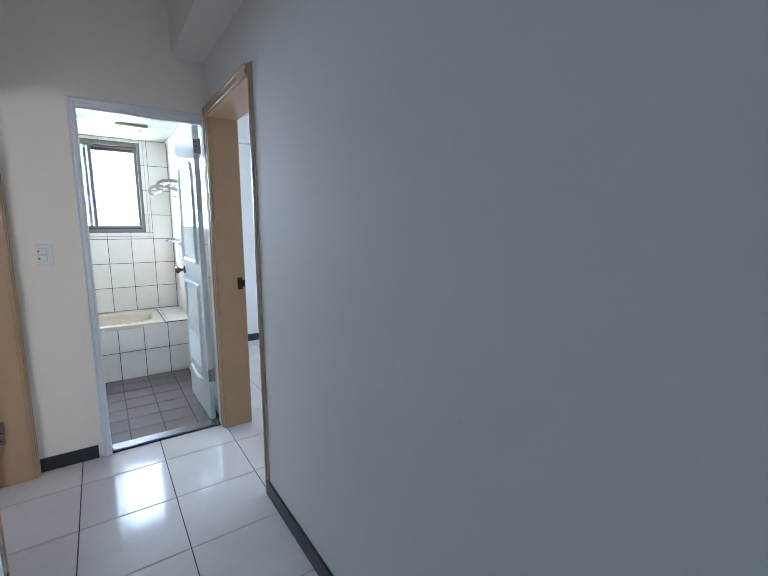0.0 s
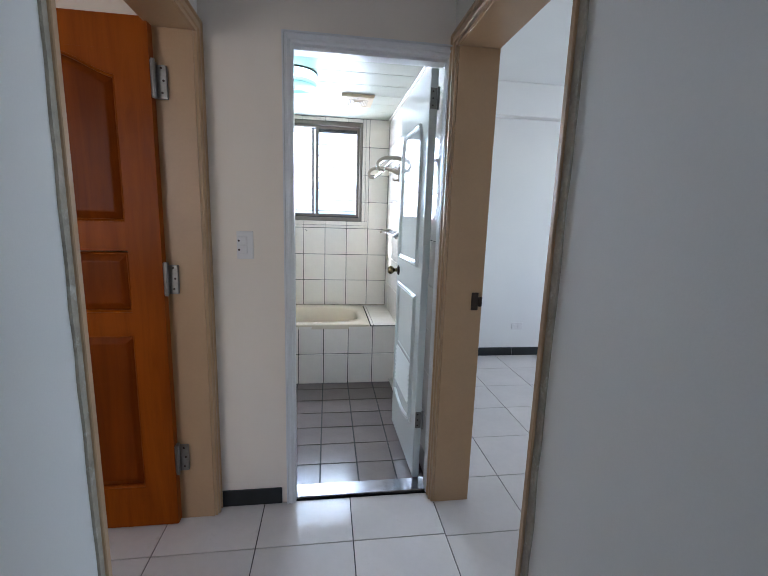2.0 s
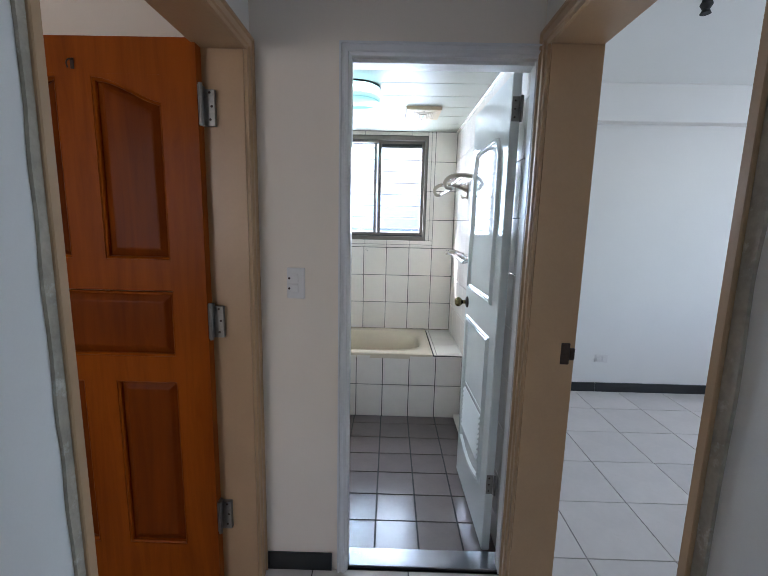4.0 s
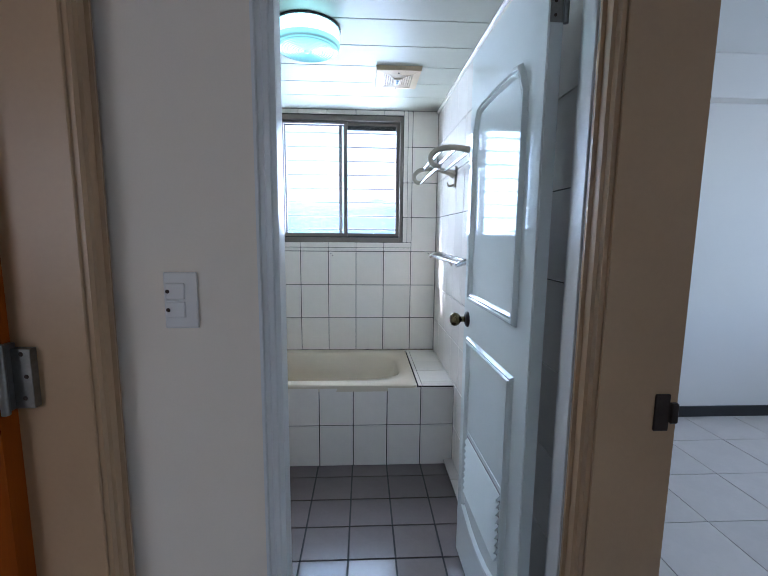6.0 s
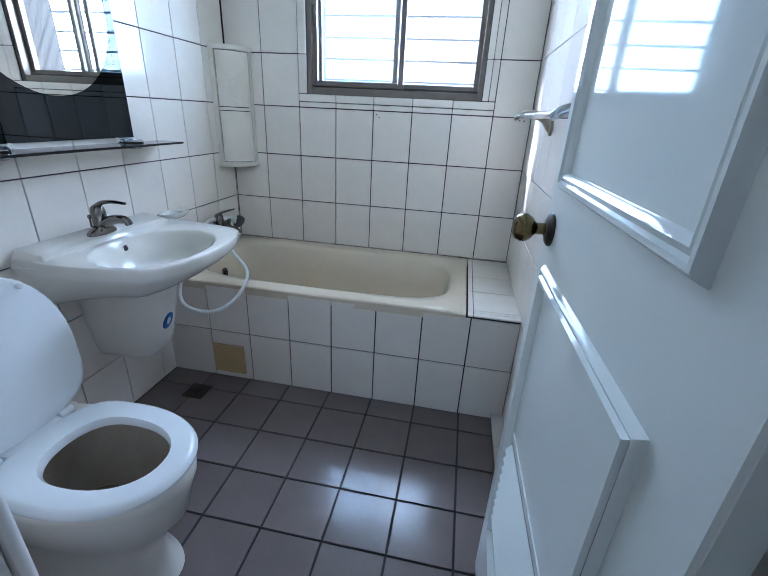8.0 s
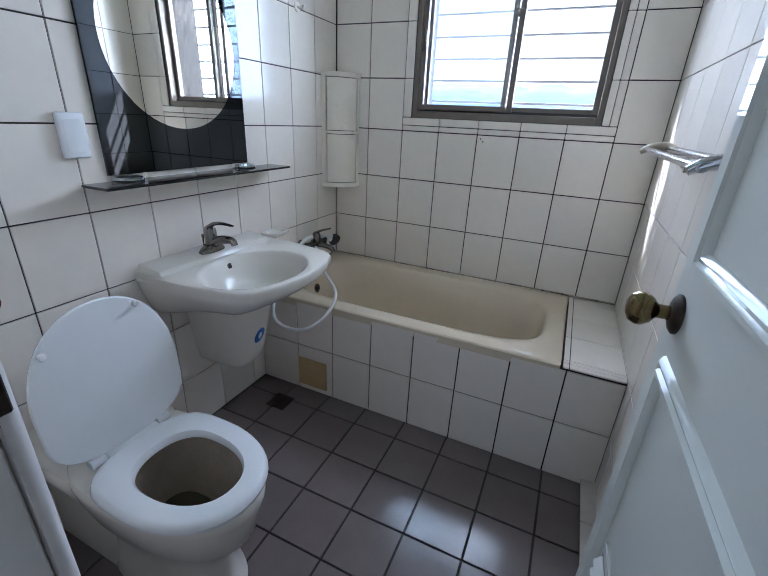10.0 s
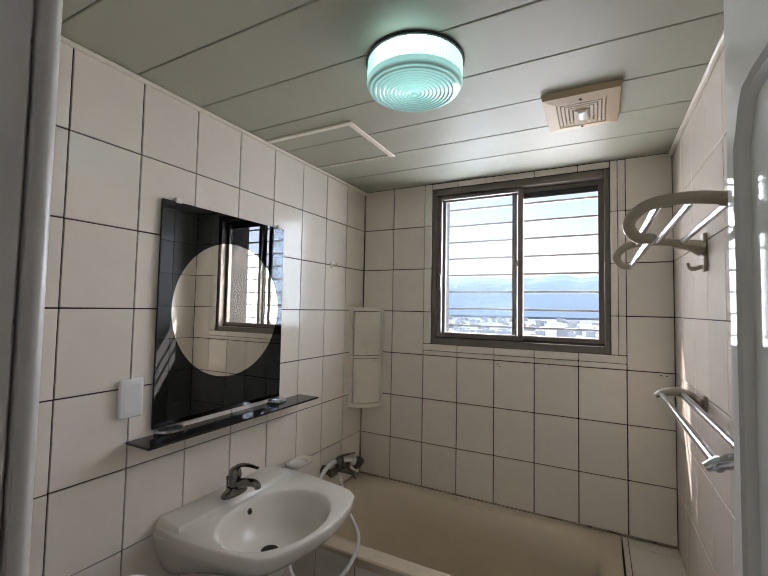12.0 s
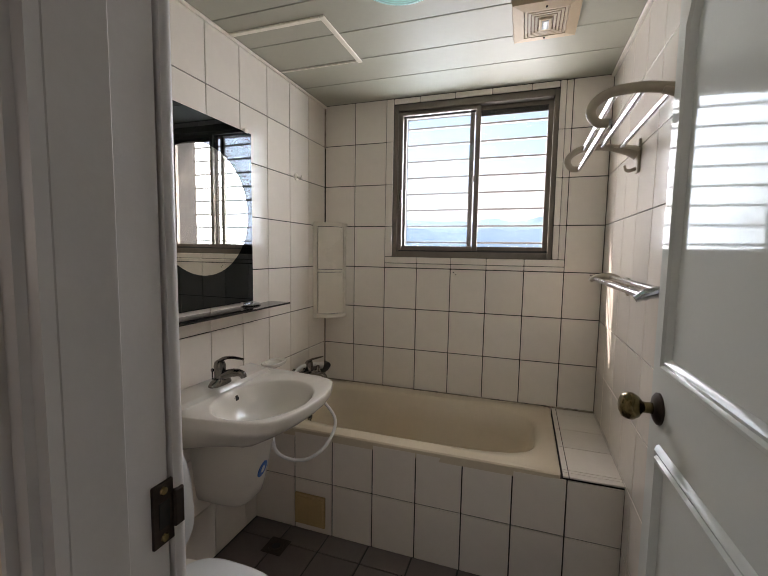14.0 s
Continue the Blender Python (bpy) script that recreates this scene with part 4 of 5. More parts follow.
# ---------------------------------------------------------------- washbasin
def washbasin():
    ob = thing("washbasin", (BX0, 6.165, 0.22), "off-white porcelain wall-hung washbasin with half pedestal", "washbasin")
    cy, bowl_y = 6.143, 6.102

    def outline(grow, z, back=BX0 + 0.001):
        """The basin's plan: straight back, flared sides, bowed front."""
        half = [(back, 0.296), (-0.985, 0.302), (-0.93, 0.304), (-0.86, 0.300), (-0.78, 0.290), (-0.70, 0.279), (-0.635, 0.262), (-0.600, 0.232), (-0.572, 0.155), (-0.556, 0.075), (-0.552, 0.0)]
        pts = [(x, h) for x, h in half]
        pts = pts + [(x, -h) for x, h in pts[-2::-1]]
        out = []
        for x, h in pts:
            gx = x if x <= back + 1e-6 else back + (x - back) * (1 - grow * 0.9)
            side = 0.3 + 0.7 * min(max((x + 0.98) / 0.25, 0.0), 1.0)
            out.append(Vector((gx, cy + h * (1 - grow * side), z)))
        return out
    shell = [outline(0.52, 0.585), outline(0.44, 0.592), outline(0.32, 0.610), outline(0.19, 0.645), outline(0.095, 0.675), outline(0.04, 0.695), outline(0.012, 0.708), outline(0.003, 0.717), outline(0.0, 0.732), outline(0.0, 0.740), outline(0.003, 0.7465), outline(0.009, 0.7495), outline(0.018, 0.7505)]
    k = len(shell[0])

    def oval(a, b, z, c=-0.756):
        # ordered like the outline: from the back on one side round the front to the back on the other
        out = []
        for i in range(k):
            t = math.pi * (1 - 2 * (i + 0.5) / k)
            out.append(Vector((c + a * math.cos(t), bowl_y + b * math.sin(t), z)))
        return out
    bowl = [oval(0.180, 0.232, 0.7500), oval(0.174, 0.225, 0.7485), oval(0.169, 0.219, 0.743), oval(0.162, 0.209, 0.73), oval(0.143, 0.188, 0.69), oval(0.122, 0.156, 0.655), oval(0.085, 0.108, 0.634), oval(0.022, 0.025, 0.628, -0.775)]
    part("basin", loft(shell + bowl, (True, True)), PORCELAIN, ob, "", True)
    # raised back deck over the full width, with sloping ends and a step in front of the tap
    def deck_row(h_low, h_top):
        return [(BX0 + 0.001, h_low, 0.722), (BX0 + 0.001, h_top, 0.7755), (BX0 + 0.006, h_top - 0.002, 0.7775), (-0.966, h_top - 0.002, 0.7645), (-0.959, h_top - 0.002, 0.7625), (-0.955, h_top, 0.757), (-0.948, h_top + 0.002, 0.7515), (-0.940, h_low, 0.738)]
    ends = [(-1, 0.3035, 0.283), (-0.985, 0.3035, 0.284), (0, 0.3035, 0.284), (0.985, 0.2995, 0.267), (1, 0.2995, 0.266)]
    deck = [[Vector((x, cy + s * h, z - (0.002 if abs(s) == 1 else 0))) for x, h, z in deck_row(lo, hi)] for s, lo, hi in ends]
    part("deck", loft(deck, (True, True)), PORCELAIN, ob, "", True)
    ped = []
    for z, hw, dep in ((0.625, 0.132, 0.285), (0.56, 0.126, 0.275), (0.45, 0.113, 0.255), (0.36, 0.101, 0.237), (0.305, 0.092, 0.222), (0.288, 0.083, 0.205)):
        pts = []
        for i in range(25):
            t = math.pi * i / 24
            c, s = math.cos(t), math.sin(t)
            pts.append(Vector((BX0 + 0.001 + dep * abs(s) ** 0.42, cy + hw * math.copysign(abs(c) ** 0.6, c), z)))
        ped.append(pts)
    pedestal = part("half_pedestal", loft(ped, (True, True)), PORCELAIN, ob, "", True)
    part("overflow", lathe([(0.0155, 0), (0.0155, 0.004), (0.0115, 0.003)], Matrix.Translation((-0.9125, 6.127, 0.712)) @ Matrix.Rotation(radians(72), 4, "Y")), DULL_CHROME, ob, "", True)
    part("overflow_hole", lathe([(0.0115, 0.0), (0.011, 0.0045)], Matrix.Translation((-0.912, 6.127, 0.712)) @ Matrix.Rotation(radians(72), 4, "Y")), BLACK_HOLE, ob)
    part("drain", lathe([(0.030, 0.627), (0.030, 0.634), (0.022, 0.636), (0.008, 0.633)], Matrix.Translation((-0.775, bowl_y - 0.01, 0))), DARK_BRONZE, ob, "", True)
    # oval blue sticker on the pedestal's front corner
    def label_ring(r, out, shift=0.0):
        ring = []
        for i in range(24):
            t = 2 * math.pi * i / 24
            u, v = 0.038 * r * math.cos(t), 0.027 * r * math.sin(t)
            a = radians(35) + shift
            y, z = cy + 0.006 + (u * math.cos(a) - v * math.sin(a)) * 0.8, 0.425 + u * math.sin(a) + v * math.cos(a)
            s = 0.113 - (0.45 - z) * 0.135
            k = min(abs((y - cy) / s) ** (1 / 0.6), 1.0)
            dep = (0.255 - (0.45 - z) * 0.20) * max(1 - k * k, 0.0) ** 0.21
            ring.append(Vector((BX0 + 0.001 + dep + out, y, z)))
        return ring
    part("sticker", loft([label_ring(1.0, -0.002), label_ring(1.0, 0.003), label_ring(0.5, 0.0035)]), STICKER_BLUE, pedestal, "oval blue maker's sticker")
    part("sticker_print", loft([label_ring(0.45, 0.002, 0.5), label_ring(0.40, 0.0048, 0.5)]), STICKER_WHITE, pedestal)
    return ob


washbasin()


# ---------------------------------------------------------------- taps, shower, soap dish
def basin_tap():
    x, y, z = -0.990, 6.122, 0.7675
    ob = thing("basin_tap", (x, y, z), "dull chrome single-lever mixer tap on the washbasin", "tap")
    base = [rounded(x, y, a, b, zz, 2.4, 28) for a, b, zz in ((0.026, 0.058, z), (0.026, 0.058, z + 0.006), (0.023, 0.05, z + 0.016), (0.021, 0.028, z + 0.028))]
    part("base", loft(base), DULL_CHROME, ob, "", True)
    part("body", lathe([(0.023, 0.018), (0.022, 0.05), (0.024, 0.058), (0.024, 0.078), (0.021, 0.092), (0.012, 0.101)], Matrix.Translation((x, y, z))), DULL_CHROME, ob, "", True)
    spout = smooth_path([(x + 0.008, y, z + 0.032), (x + 0.045, y + 0.004, z + 0.050), (x + 0.080, y + 0.009, z + 0.055), (x + 0.102, y + 0.012, z + 0.050), (x + 0.108, y + 0.013, z + 0.036)], 6)
    part("spout", tube(spout, [0.019 - 0.007 * i / (len(spout) - 1) for i in range(len(spout))], 14), DULL_CHROME, ob, "", True)
    lever = smooth_path([(x - 0.008, y, z + 0.092), (x + 0.022, y + 0.004, z + 0.110), (x + 0.06, y + 0.010, z + 0.115), (x + 0.104, y + 0.015, z + 0.111)], 6)
    part("lever", tube(lever, [0.017 - 0.009 * i / (len(lever) - 1) for i in range(len(lever))], 12, flat=0.55), DULL_CHROME, ob, "", True)
    part("pull_rod", tube([(x - 0.028, y - 0.012, z), (x - 0.028, y - 0.012, z + 0.055)], 0.003, 8), DULL_CHROME, ob)
    part("rod_knob", lathe([(0.003, 0.05), (0.006, 0.055), (0.006, 0.062), (0.003, 0.066)], Matrix.Translation((x - 0.028, y - 0.012, z)), 12), DULL_CHROME, ob, "", True)


basin_tap()


def bath_mixer():
    y, z = 6.862, 0.612
    ob = thing("bath_mixer", (BX0, y, z), "dull chrome wall mixer over the tub with white hand shower hose", "tap")
    across = Matrix.Rotation(radians(90), 4, "Y")
    for dy in (-0.065, 0.065):
        m = Matrix.Translation((BX0, y + dy, z)) @ across
        part("wall_flange", lathe([(0.028, 0.0), (0.028, 0.006), (0.018, 0.014), (0.014, 0.05)], m), DULL_CHROME, ob, "", True)
    part("body", tube([(BX0 + 0.06, y - 0.085, z), (BX0 + 0.06, y - 0.08, z), (BX0 + 0.06, y + 0.08, z), (BX0 + 0.06, y + 0.085, z)], [0.016, 0.022, 0.022, 0.016], 18), DULL_CHROME, ob, "", True)
    part("hub", lathe([(0.022, 0.0), (0.024, 0.02), (0.022, 0.045), (0.014, 0.055)], Matrix.Translation((BX0 + 0.064, y, z + 0.012))), DULL_CHROME, ob, "", True)
    lever = smooth_path([(BX0 + 0.055, y, z + 0.06), (BX0 + 0.09, y + 0.004, z + 0.078), (BX0 + 0.15, y + 0.01, z + 0.098)], 6)
    part("lever", tube(lever, [0.016 - 0.008 * i / (len(lever) - 1) for i in range(len(lever))], 12, flat=0.5), DULL_CHROME, ob, "", True)
    spout = smooth_path([(BX0 + 0.065, y, z - 0.005), (BX0 + 0.10, y + 0.006, z - 0.004), (BX0 + 0.15, y + 0.012, z - 0.012), (BX0 + 0.165, y + 0.014, z - 0.034)], 6)
    part("spout", tube(spout, 0.014, 14), DULL_CHROME, ob, "", True)
    part("diverter", lathe([(0.006, 0), (0.006, 0.02), (0.010, 0.022), (0.010, 0.034), (0.005, 0.038)], Matrix.Translation((BX0 + 0.118, y + 0.008, z + 0.006)), 14), DULL_CHROME, ob, "", True)
    # hand shower lying in its holder beside the mixer
    grip = smooth_path([(BX0 + 0.055, 6.69, 0.605), (BX0 + 0.045, 6.75, 0.636), (BX0 + 0.045, 6.82, 0.652), (BX0 + 0.07, 6.93, 0.640), (BX0 + 0.095, 6.965, 0.625)], 6)
    part("hand_shower", tube(grip, [0.009, 0.0095, 0.010, 0.0105, 0.011] + [0.0115] * (len(grip) - 9) + [0.014, 0.018, 0.022, 0.025], 14), HOSE, ob, "white plastic hand shower", True)
    face = lathe([(0.032, -0.012), (0.036, 0.0), (0.036, 0.01), (0.03, 0.014)], Matrix.Translation((BX0 + 0.106, 6.983, 0.615)) @ Matrix.Rotation(radians(115), 4, "Y") @ Matrix.Rotation(radians(20), 4, "X"), 24)
    part("spray_face", face, DARK_RUBBER, ob, "black spray face", True)
    hose = smooth_path([(BX0 + 0.055, 6.69, 0.605), (BX0 + 0.05, 6.655, 0.565), (BX0 + 0.058, 6.63, 0.50), (BX0 + 0.11, 6.53, 0.485), (-0.90, 6.37, 0.485), (-0.84, 6.285, 0.440), (-0.755, 6.262, 0.420), (-0.665, 6.282, 0.430), (-0.615, 6.355, 0.475),
                        (-0.632, 6.465, 0.535), (-0.75, 6.56, 0.585), (-0.87, 6.70, 0.60), (BX0 + 0.085, 6.82, 0.605), (BX0 + 0.062, y - 0.02, z - 0.02)], 8)
    part("hose", tube(hose, 0.0075, 10), HOSE, ob, "white plastic shower hose", True)


bath_mixer()

sd = thing("soap_dish", (BX0, 6.59, 0.74), "small white ceramic soap dish fixed to the tiles", "soap dish")
rings = [rounded(BX0 + 0.046, 6.578, a, b, zz - 0.018, 3.2, 32) for a, b, zz in ((0.034, 0.056, 0.725), (0.042, 0.068, 0.730), (0.045, 0.073, 0.742), (0.045, 0.073, 0.746), (0.0435, 0.0715, 0.748))]
rings += [rounded(BX0 + 0.050, 6.566, a, b, zz - 0.018, 2.2, 32) for a, b, zz in ((0.036, 0.050, 0.7475), (0.034, 0.047, 0.744), (0.028, 0.039, 0.736), (0.014, 0.02, 0.733))]
part("dish", loft(rings), PORCELAIN, sd, "", True)
sd.location += Vector((0, -0.040, 0.026))


# ---------------------------------------------------------------- toilet
def toilet():
    cy = 5.538
    ob = thing("toilet", (-0.62, cy, BZ), "off-white porcelain toilet with raised white lid and seat", "toilet")

    def egg(x0, x1, hw, z, n=48, back=0.75):
        """An egg-shaped ring from its back x0 to its front x1."""
        out = []
        mid = x0 + (x1 - x0) * 0.42
        for i in range(n):
            t = 2 * math.pi * i / n
            c, s = math.cos(t), math.sin(t)
            a = (x1 - mid) if c > 0 else (mid - x0)
            p = 0.92 if c > 0 else back
            out.append(Vector((mid + a * math.copysign(abs(c) ** p, c), cy + hw * math.copysign(abs(s) ** 0.92, s), z)))
        return out
    bowl = [egg(-0.86, -0.40, 0.122, BZ), egg(-0.86, -0.395, 0.125, BZ + 0.012), egg(-0.86, -0.42, 0.108, BZ + 0.05), egg(-0.87, -0.43, 0.10, 0.10), egg(-0.88, -0.40, 0.115, 0.17), egg(-0.89, -0.34, 0.145, 0.24), egg(-0.90, -0.325, 0.162, 0.31),
            egg(-0.90, -0.308, 0.171, 0.355), egg(-0.90, -0.307, 0.172, 0.378), egg(-0.89, -0.314, 0.166, 0.388), egg(-0.70, -0.352, 0.122, 0.387)]
    part("bowl", loft(bowl, (True, False)), PORCELAIN, ob, "", True)
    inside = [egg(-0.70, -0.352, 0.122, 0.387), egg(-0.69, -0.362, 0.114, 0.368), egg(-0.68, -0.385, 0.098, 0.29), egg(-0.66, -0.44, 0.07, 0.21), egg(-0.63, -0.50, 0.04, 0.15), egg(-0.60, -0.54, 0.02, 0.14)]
    hollow = part("bowl_inside", loft(inside, (False, True)), DARK_GLAZE, ob, "darker inside of the bowl", True)
    part("water", loft([egg(-0.658, -0.445, 0.068, 0.203), egg(-0.655, -0.448, 0.066, 0.206)]), WATER, hollow, "dark standing water")
    back = [[Vector((x, cy + y, z)) for x, y in ((BX0 + 0.002, -hw), (-0.78, -hw), (-0.74, -hw + 0.03), (-0.74, hw - 0.03), (-0.78, hw), (BX0 + 0.002, hw))] for z, hw in ((BZ, 0.105), (0.12, 0.10), (0.24, 0.125), (0.34, 0.165), (0.372, 0.17), (0.385, 0.163))]
    part("cistern_deck", loft(back), PORCELAIN, ob, "", True)
    seat_rings = [egg(-0.735, -0.309, 0.176, 0.392, 48, 0.5), egg(-0.737, -0.307, 0.178, 0.402, 48, 0.5), egg(-0.733, -0.313, 0.173, 0.412, 48, 0.5), egg(-0.72, -0.325, 0.162, 0.417, 48, 0.5), egg(-0.658, -0.368, 0.114, 0.415), egg(-0.652, -0.373, 0.108, 0.405), egg(-0.652, -0.373, 0.108, 0.394)]
    seat = loft(seat_rings + [seat_rings[0]], (False, False))
    bmesh.ops.remove_doubles(seat, verts=seat.verts[:], dist=1e-5)
    part("seat", seat, SEAT_PLASTIC, ob, "white plastic seat, lowered", True)
    # the lid stands up, leaning on nothing but its hinges, a little past upright
    lean = Matrix.Translation((-0.735, cy, 0.412)) @ Matrix.Rotation(radians(-95), 4, "Y") @ Matrix.Translation((0.735, -cy, -0.412))

    def lid_ring(grow, z):
        return [lean @ p for p in egg(-0.732 + grow, -0.316 - grow, 0.190 - grow, z, 48, 0.42)]
    lid = part("lid", loft([lid_ring(0.012, 0.412), lid_ring(0.003, 0.414), lid_ring(0.0, 0.420), lid_ring(0.003, 0.428), lid_ring(0.05, 0.437), lid_ring(0.12, 0.440)]), SEAT_PLASTIC, ob, "white plastic lid, raised", True)
    for u, v in ((-0.40, -0.135), (-0.36, 0.10)):
        c = lean @ Vector((u, cy + v, 0.411))
        m = Matrix.Translation(c) @ Matrix.Rotation(radians(-95 + 180), 4, "Y")
        part("bumper", lathe([(0.009, -0.002), (0.009, 0.006), (0.007, 0.010), (0.003, 0.011)], m, 16), SEAT_PLASTIC, lid, "small rubber bumper", True)
    part("hinge_bar", boxes(((-0.772, cy - 0.074, 0.388), (-0.722, cy + 0.074, 0.416)), bevel=0.006, segments=2), SEAT_PLASTIC, ob, "", True)
    for s in (-1, 1):
        part("hinge", tube([(-0.745, cy + s * 0.116, 0.408), (-0.745, cy + s * 0.078, 0.408)], 0.014, 16), SEAT_PLASTIC, ob, "", True)
        part("floor_bolt", lathe([(0.012, BZ), (0.012, BZ + 0.012), (0.008, BZ + 0.02), (0.003, BZ + 0.022)], Matrix.Translation((-0.60, cy + s * 0.135, 0)), 14), SEAT_PLASTIC, ob, "", True)


toilet()


# ---------------------------------------------------------------- mirror, shelf, cabinet, switch plate
def mirror():
    y0, y1, z0, z1 = 5.817, 6.421, 1.078, 1.853
    x = BX0 + 0.012
    ob = thing("mirror", (BX0, (y0 + y1) / 2, z0), "rectangular smoked mirror with a clear oval centre, hung on the tiles", "mirror")
    cy, cz, ry, rz = 6.127, 1.476, 0.261, 0.263
    seg = 64
    inner = [(cy + ry * math.cos(2 * math.pi * i / seg), cz + rz * math.sin(2 * math.pi * i / seg)) for i in range(seg)]
    outer = []
    for y, z in inner:
        dy, dz = y - cy, z - cz
        k = min(((y1 if dy > 0 else y0) - cy) / dy if abs(dy) > 1e-6 else 9, ((z1 if dz > 0 else z0) - cz) / dz if abs(dz) > 1e-6 else 9)
        outer.append((cy + k * dy, cz + k * dz))
    # snap the nearest ray to each corner
    for c in ((y0, z0), (y0, z1), (y1, z0), (y1, z1)):
        i = min(range(seg), key=lambda j: (outer[j][0] - c[0]) ** 2 + (outer[j][1] - c[1]) ** 2)
        outer[i] = c
    bm = loft([[Vector((BX0 + 0.004, y, z)) for y, z in outer], [Vector((x, y, z)) for y, z in outer], [Vector((x, y, z)) for y, z in inner]], (False, False))
    part("smoked_border", bm, SMOKED, ob, "dark smoked mirror border")
    part("clear_oval", loft([[Vector((x - 0.003, y, z)) for y, z in inner], [Vector((x + 0.0004, y, z)) for y, z in inner]]), MIRROR, ob, "clear oval mirror")
    for y in (5.875, 6.385):
        part("clip", boxes(((BX0, y - 0.012, z1 - 0.004), (x + 0.006, y + 0.012, z1 + 0.014)), bevel=0.003, segments=2), CREAM, ob, "", True)
    return ob


mirror()
sh = thing("glass_shelf", (BX0, 6.16, 1.03), "dark smoked glass shelf on chrome brackets under the mirror", "shelf")
part("pane", boxes(((BX0 + 0.004, 5.745, 1.028), (BX0 + 0.122, 6.585, 1.036)), bevel=0.002), SMOKED_GLASS, sh)
for y in (5.885, 6.405):
    br = part("bracket", loft([[Vector((BX0 + 0.001 + d * (1 - k) * math.sin(math.pi * i / 16) ** 0.7, y + (w - 0.004 * k) * math.cos(math.pi * i / 16), z)) for i in range(17)] for d, w, z, k in ((0.056, 0.046, 1.034, 0.0), (0.060, 0.048, 1.040, 0.0), (0.056, 0.046, 1.047, 0.05), (0.04, 0.036, 1.050, 0.2))]), CHROME, sh, "half-round chrome shelf bracket", True)
    part("eyelet", lathe([(0.008, 0), (0.008, 0.003), (0.0035, 0.004), (0.0035, 0.0015)], Matrix.Translation((BX0 + 0.013, y + (0.060 if y < 6 else -0.060), 1.048)) @ Matrix.Rotation(radians(90), 4, "Y"), 18), CREAM, br, "small pale mounting eyelet", True)
    part("foot", boxes(((BX0, y - 0.03, 1.012), (BX0 + 0.04, y + 0.03, 1.028)), bevel=0.004, segments=2), CHROME, br, "", True)
sh.location += Vector((0, -0.010, 0.024))

wp = thing("blank_plate", (BX0, 5.755, 1.167), "white plastic cover plate on the tiles", "switch plate")
part("cover", boxes(((BX0, 5.717, 1.106), (BX0 + 0.016, 5.793, 1.228)), bevel=0.007, segments=3), SEAT_PLASTIC, wp, "", True)
part("rocker", boxes(((BX0 + 0.014, 5.732, 1.122), (BX0 + 0.0163, 5.778, 1.212)), bevel=0.0006), SEAT_PLASTIC, wp)
wp.location += Vector((0, -0.012, 0.028))

hk = thing("wall_hook", (BX0, 6.848, 1.72), "small white adhesive hook on the tiles", "hook", "hooks")
part("pad", lathe([(0.02, 0), (0.02, 0.004), (0.014, 0.007)], Matrix.Translation((BX0, 6.848, 1.722)) @ Matrix.Rotation(radians(90), 4, "Y"), 24), CREAM, hk, "", True)
part("prong", tube(smooth_path([(BX0 + 0.005, 6.848, 1.722), (BX0 + 0.02, 6.848, 1.715), (BX0 + 0.032, 6.85, 1.716), (BX0 + 0.036, 6.85, 1.728)], 5), 0.005, 10), CREAM, hk, "", True)
hk.location += Vector((0, -0.016, 0.011))


def corner_cabinet():
    """A quarter-round two-tier plastic cabinet in the corner over the tub."""
    r, z0, z1 = 0.15, 0.905, 1.495
    c = Vector((BX0 + 0.001, BY1 - 0.001, 0))
    ob = thing("corner_cabinet", (BX0, BY1, z0), "cream plastic quarter-round corner cabinet with two sliding doors", "cabinet")

    def arc(rad, a0=0.0, a1=90.0, n=16):
        return [c + Vector((rad * math.cos(radians(a)), -rad * math.sin(radians(a)), 0)) for a in np.linspace(a0, a1, n)]

    def slab(rad, lo, hi):
        pts = arc(rad) + [c.copy()]
        return loft([[p + Vector((0, 0, lo)) for p in pts], [p + Vector((0, 0, hi)) for p in pts]])
    part("top", slab(r + 0.006, z1 - 0.022, z1), CREAM, ob)
    part("base", slab(r + 0.006, z0, z0 + 0.022), CREAM, ob)
    part("shelf", slab(r + 0.001, 1.192, 1.206), CREAM, ob)
    # Dark backing put in for the shade in the door gaps.
    ring = arc(r - 0.016, 2, 88) + arc(r - 0.022, 2, 88)[::-1]
    part("gap_shade", loft([[p + Vector((0, 0, zz)) for p in ring] for zz in (z0 + 0.022, z1 - 0.022)]), DARK_RUBBER, ob, "dark backing for the shade in the gaps round the doors", True)
    for lo, hi in ((z0 + 0.022, 1.192), (1.206, z1 - 0.022)):
        ring = arc(r - 0.002, 11.5, 78.5) + arc(r - 0.010, 11.5, 78.5)[::-1]
        part("door", loft([[p + Vector((0, 0, zz)) for p in ring] for zz in (lo + 0.004, hi - 0.004)]), CREAM, ob, "curved cream door", True)
    for a0, a1 in ((0, 9), (81, 90)):
        ring = arc(r + 0.001, a0, a1, 4) + arc(r - 0.03, a0, a1, 4)[::-1]
        part("post", loft([[p + Vector((0, 0, zz)) for p in ring] for zz in (z0 + 0.02, z1 - 0.02)]), CREAM, ob)


corner_cabinet()

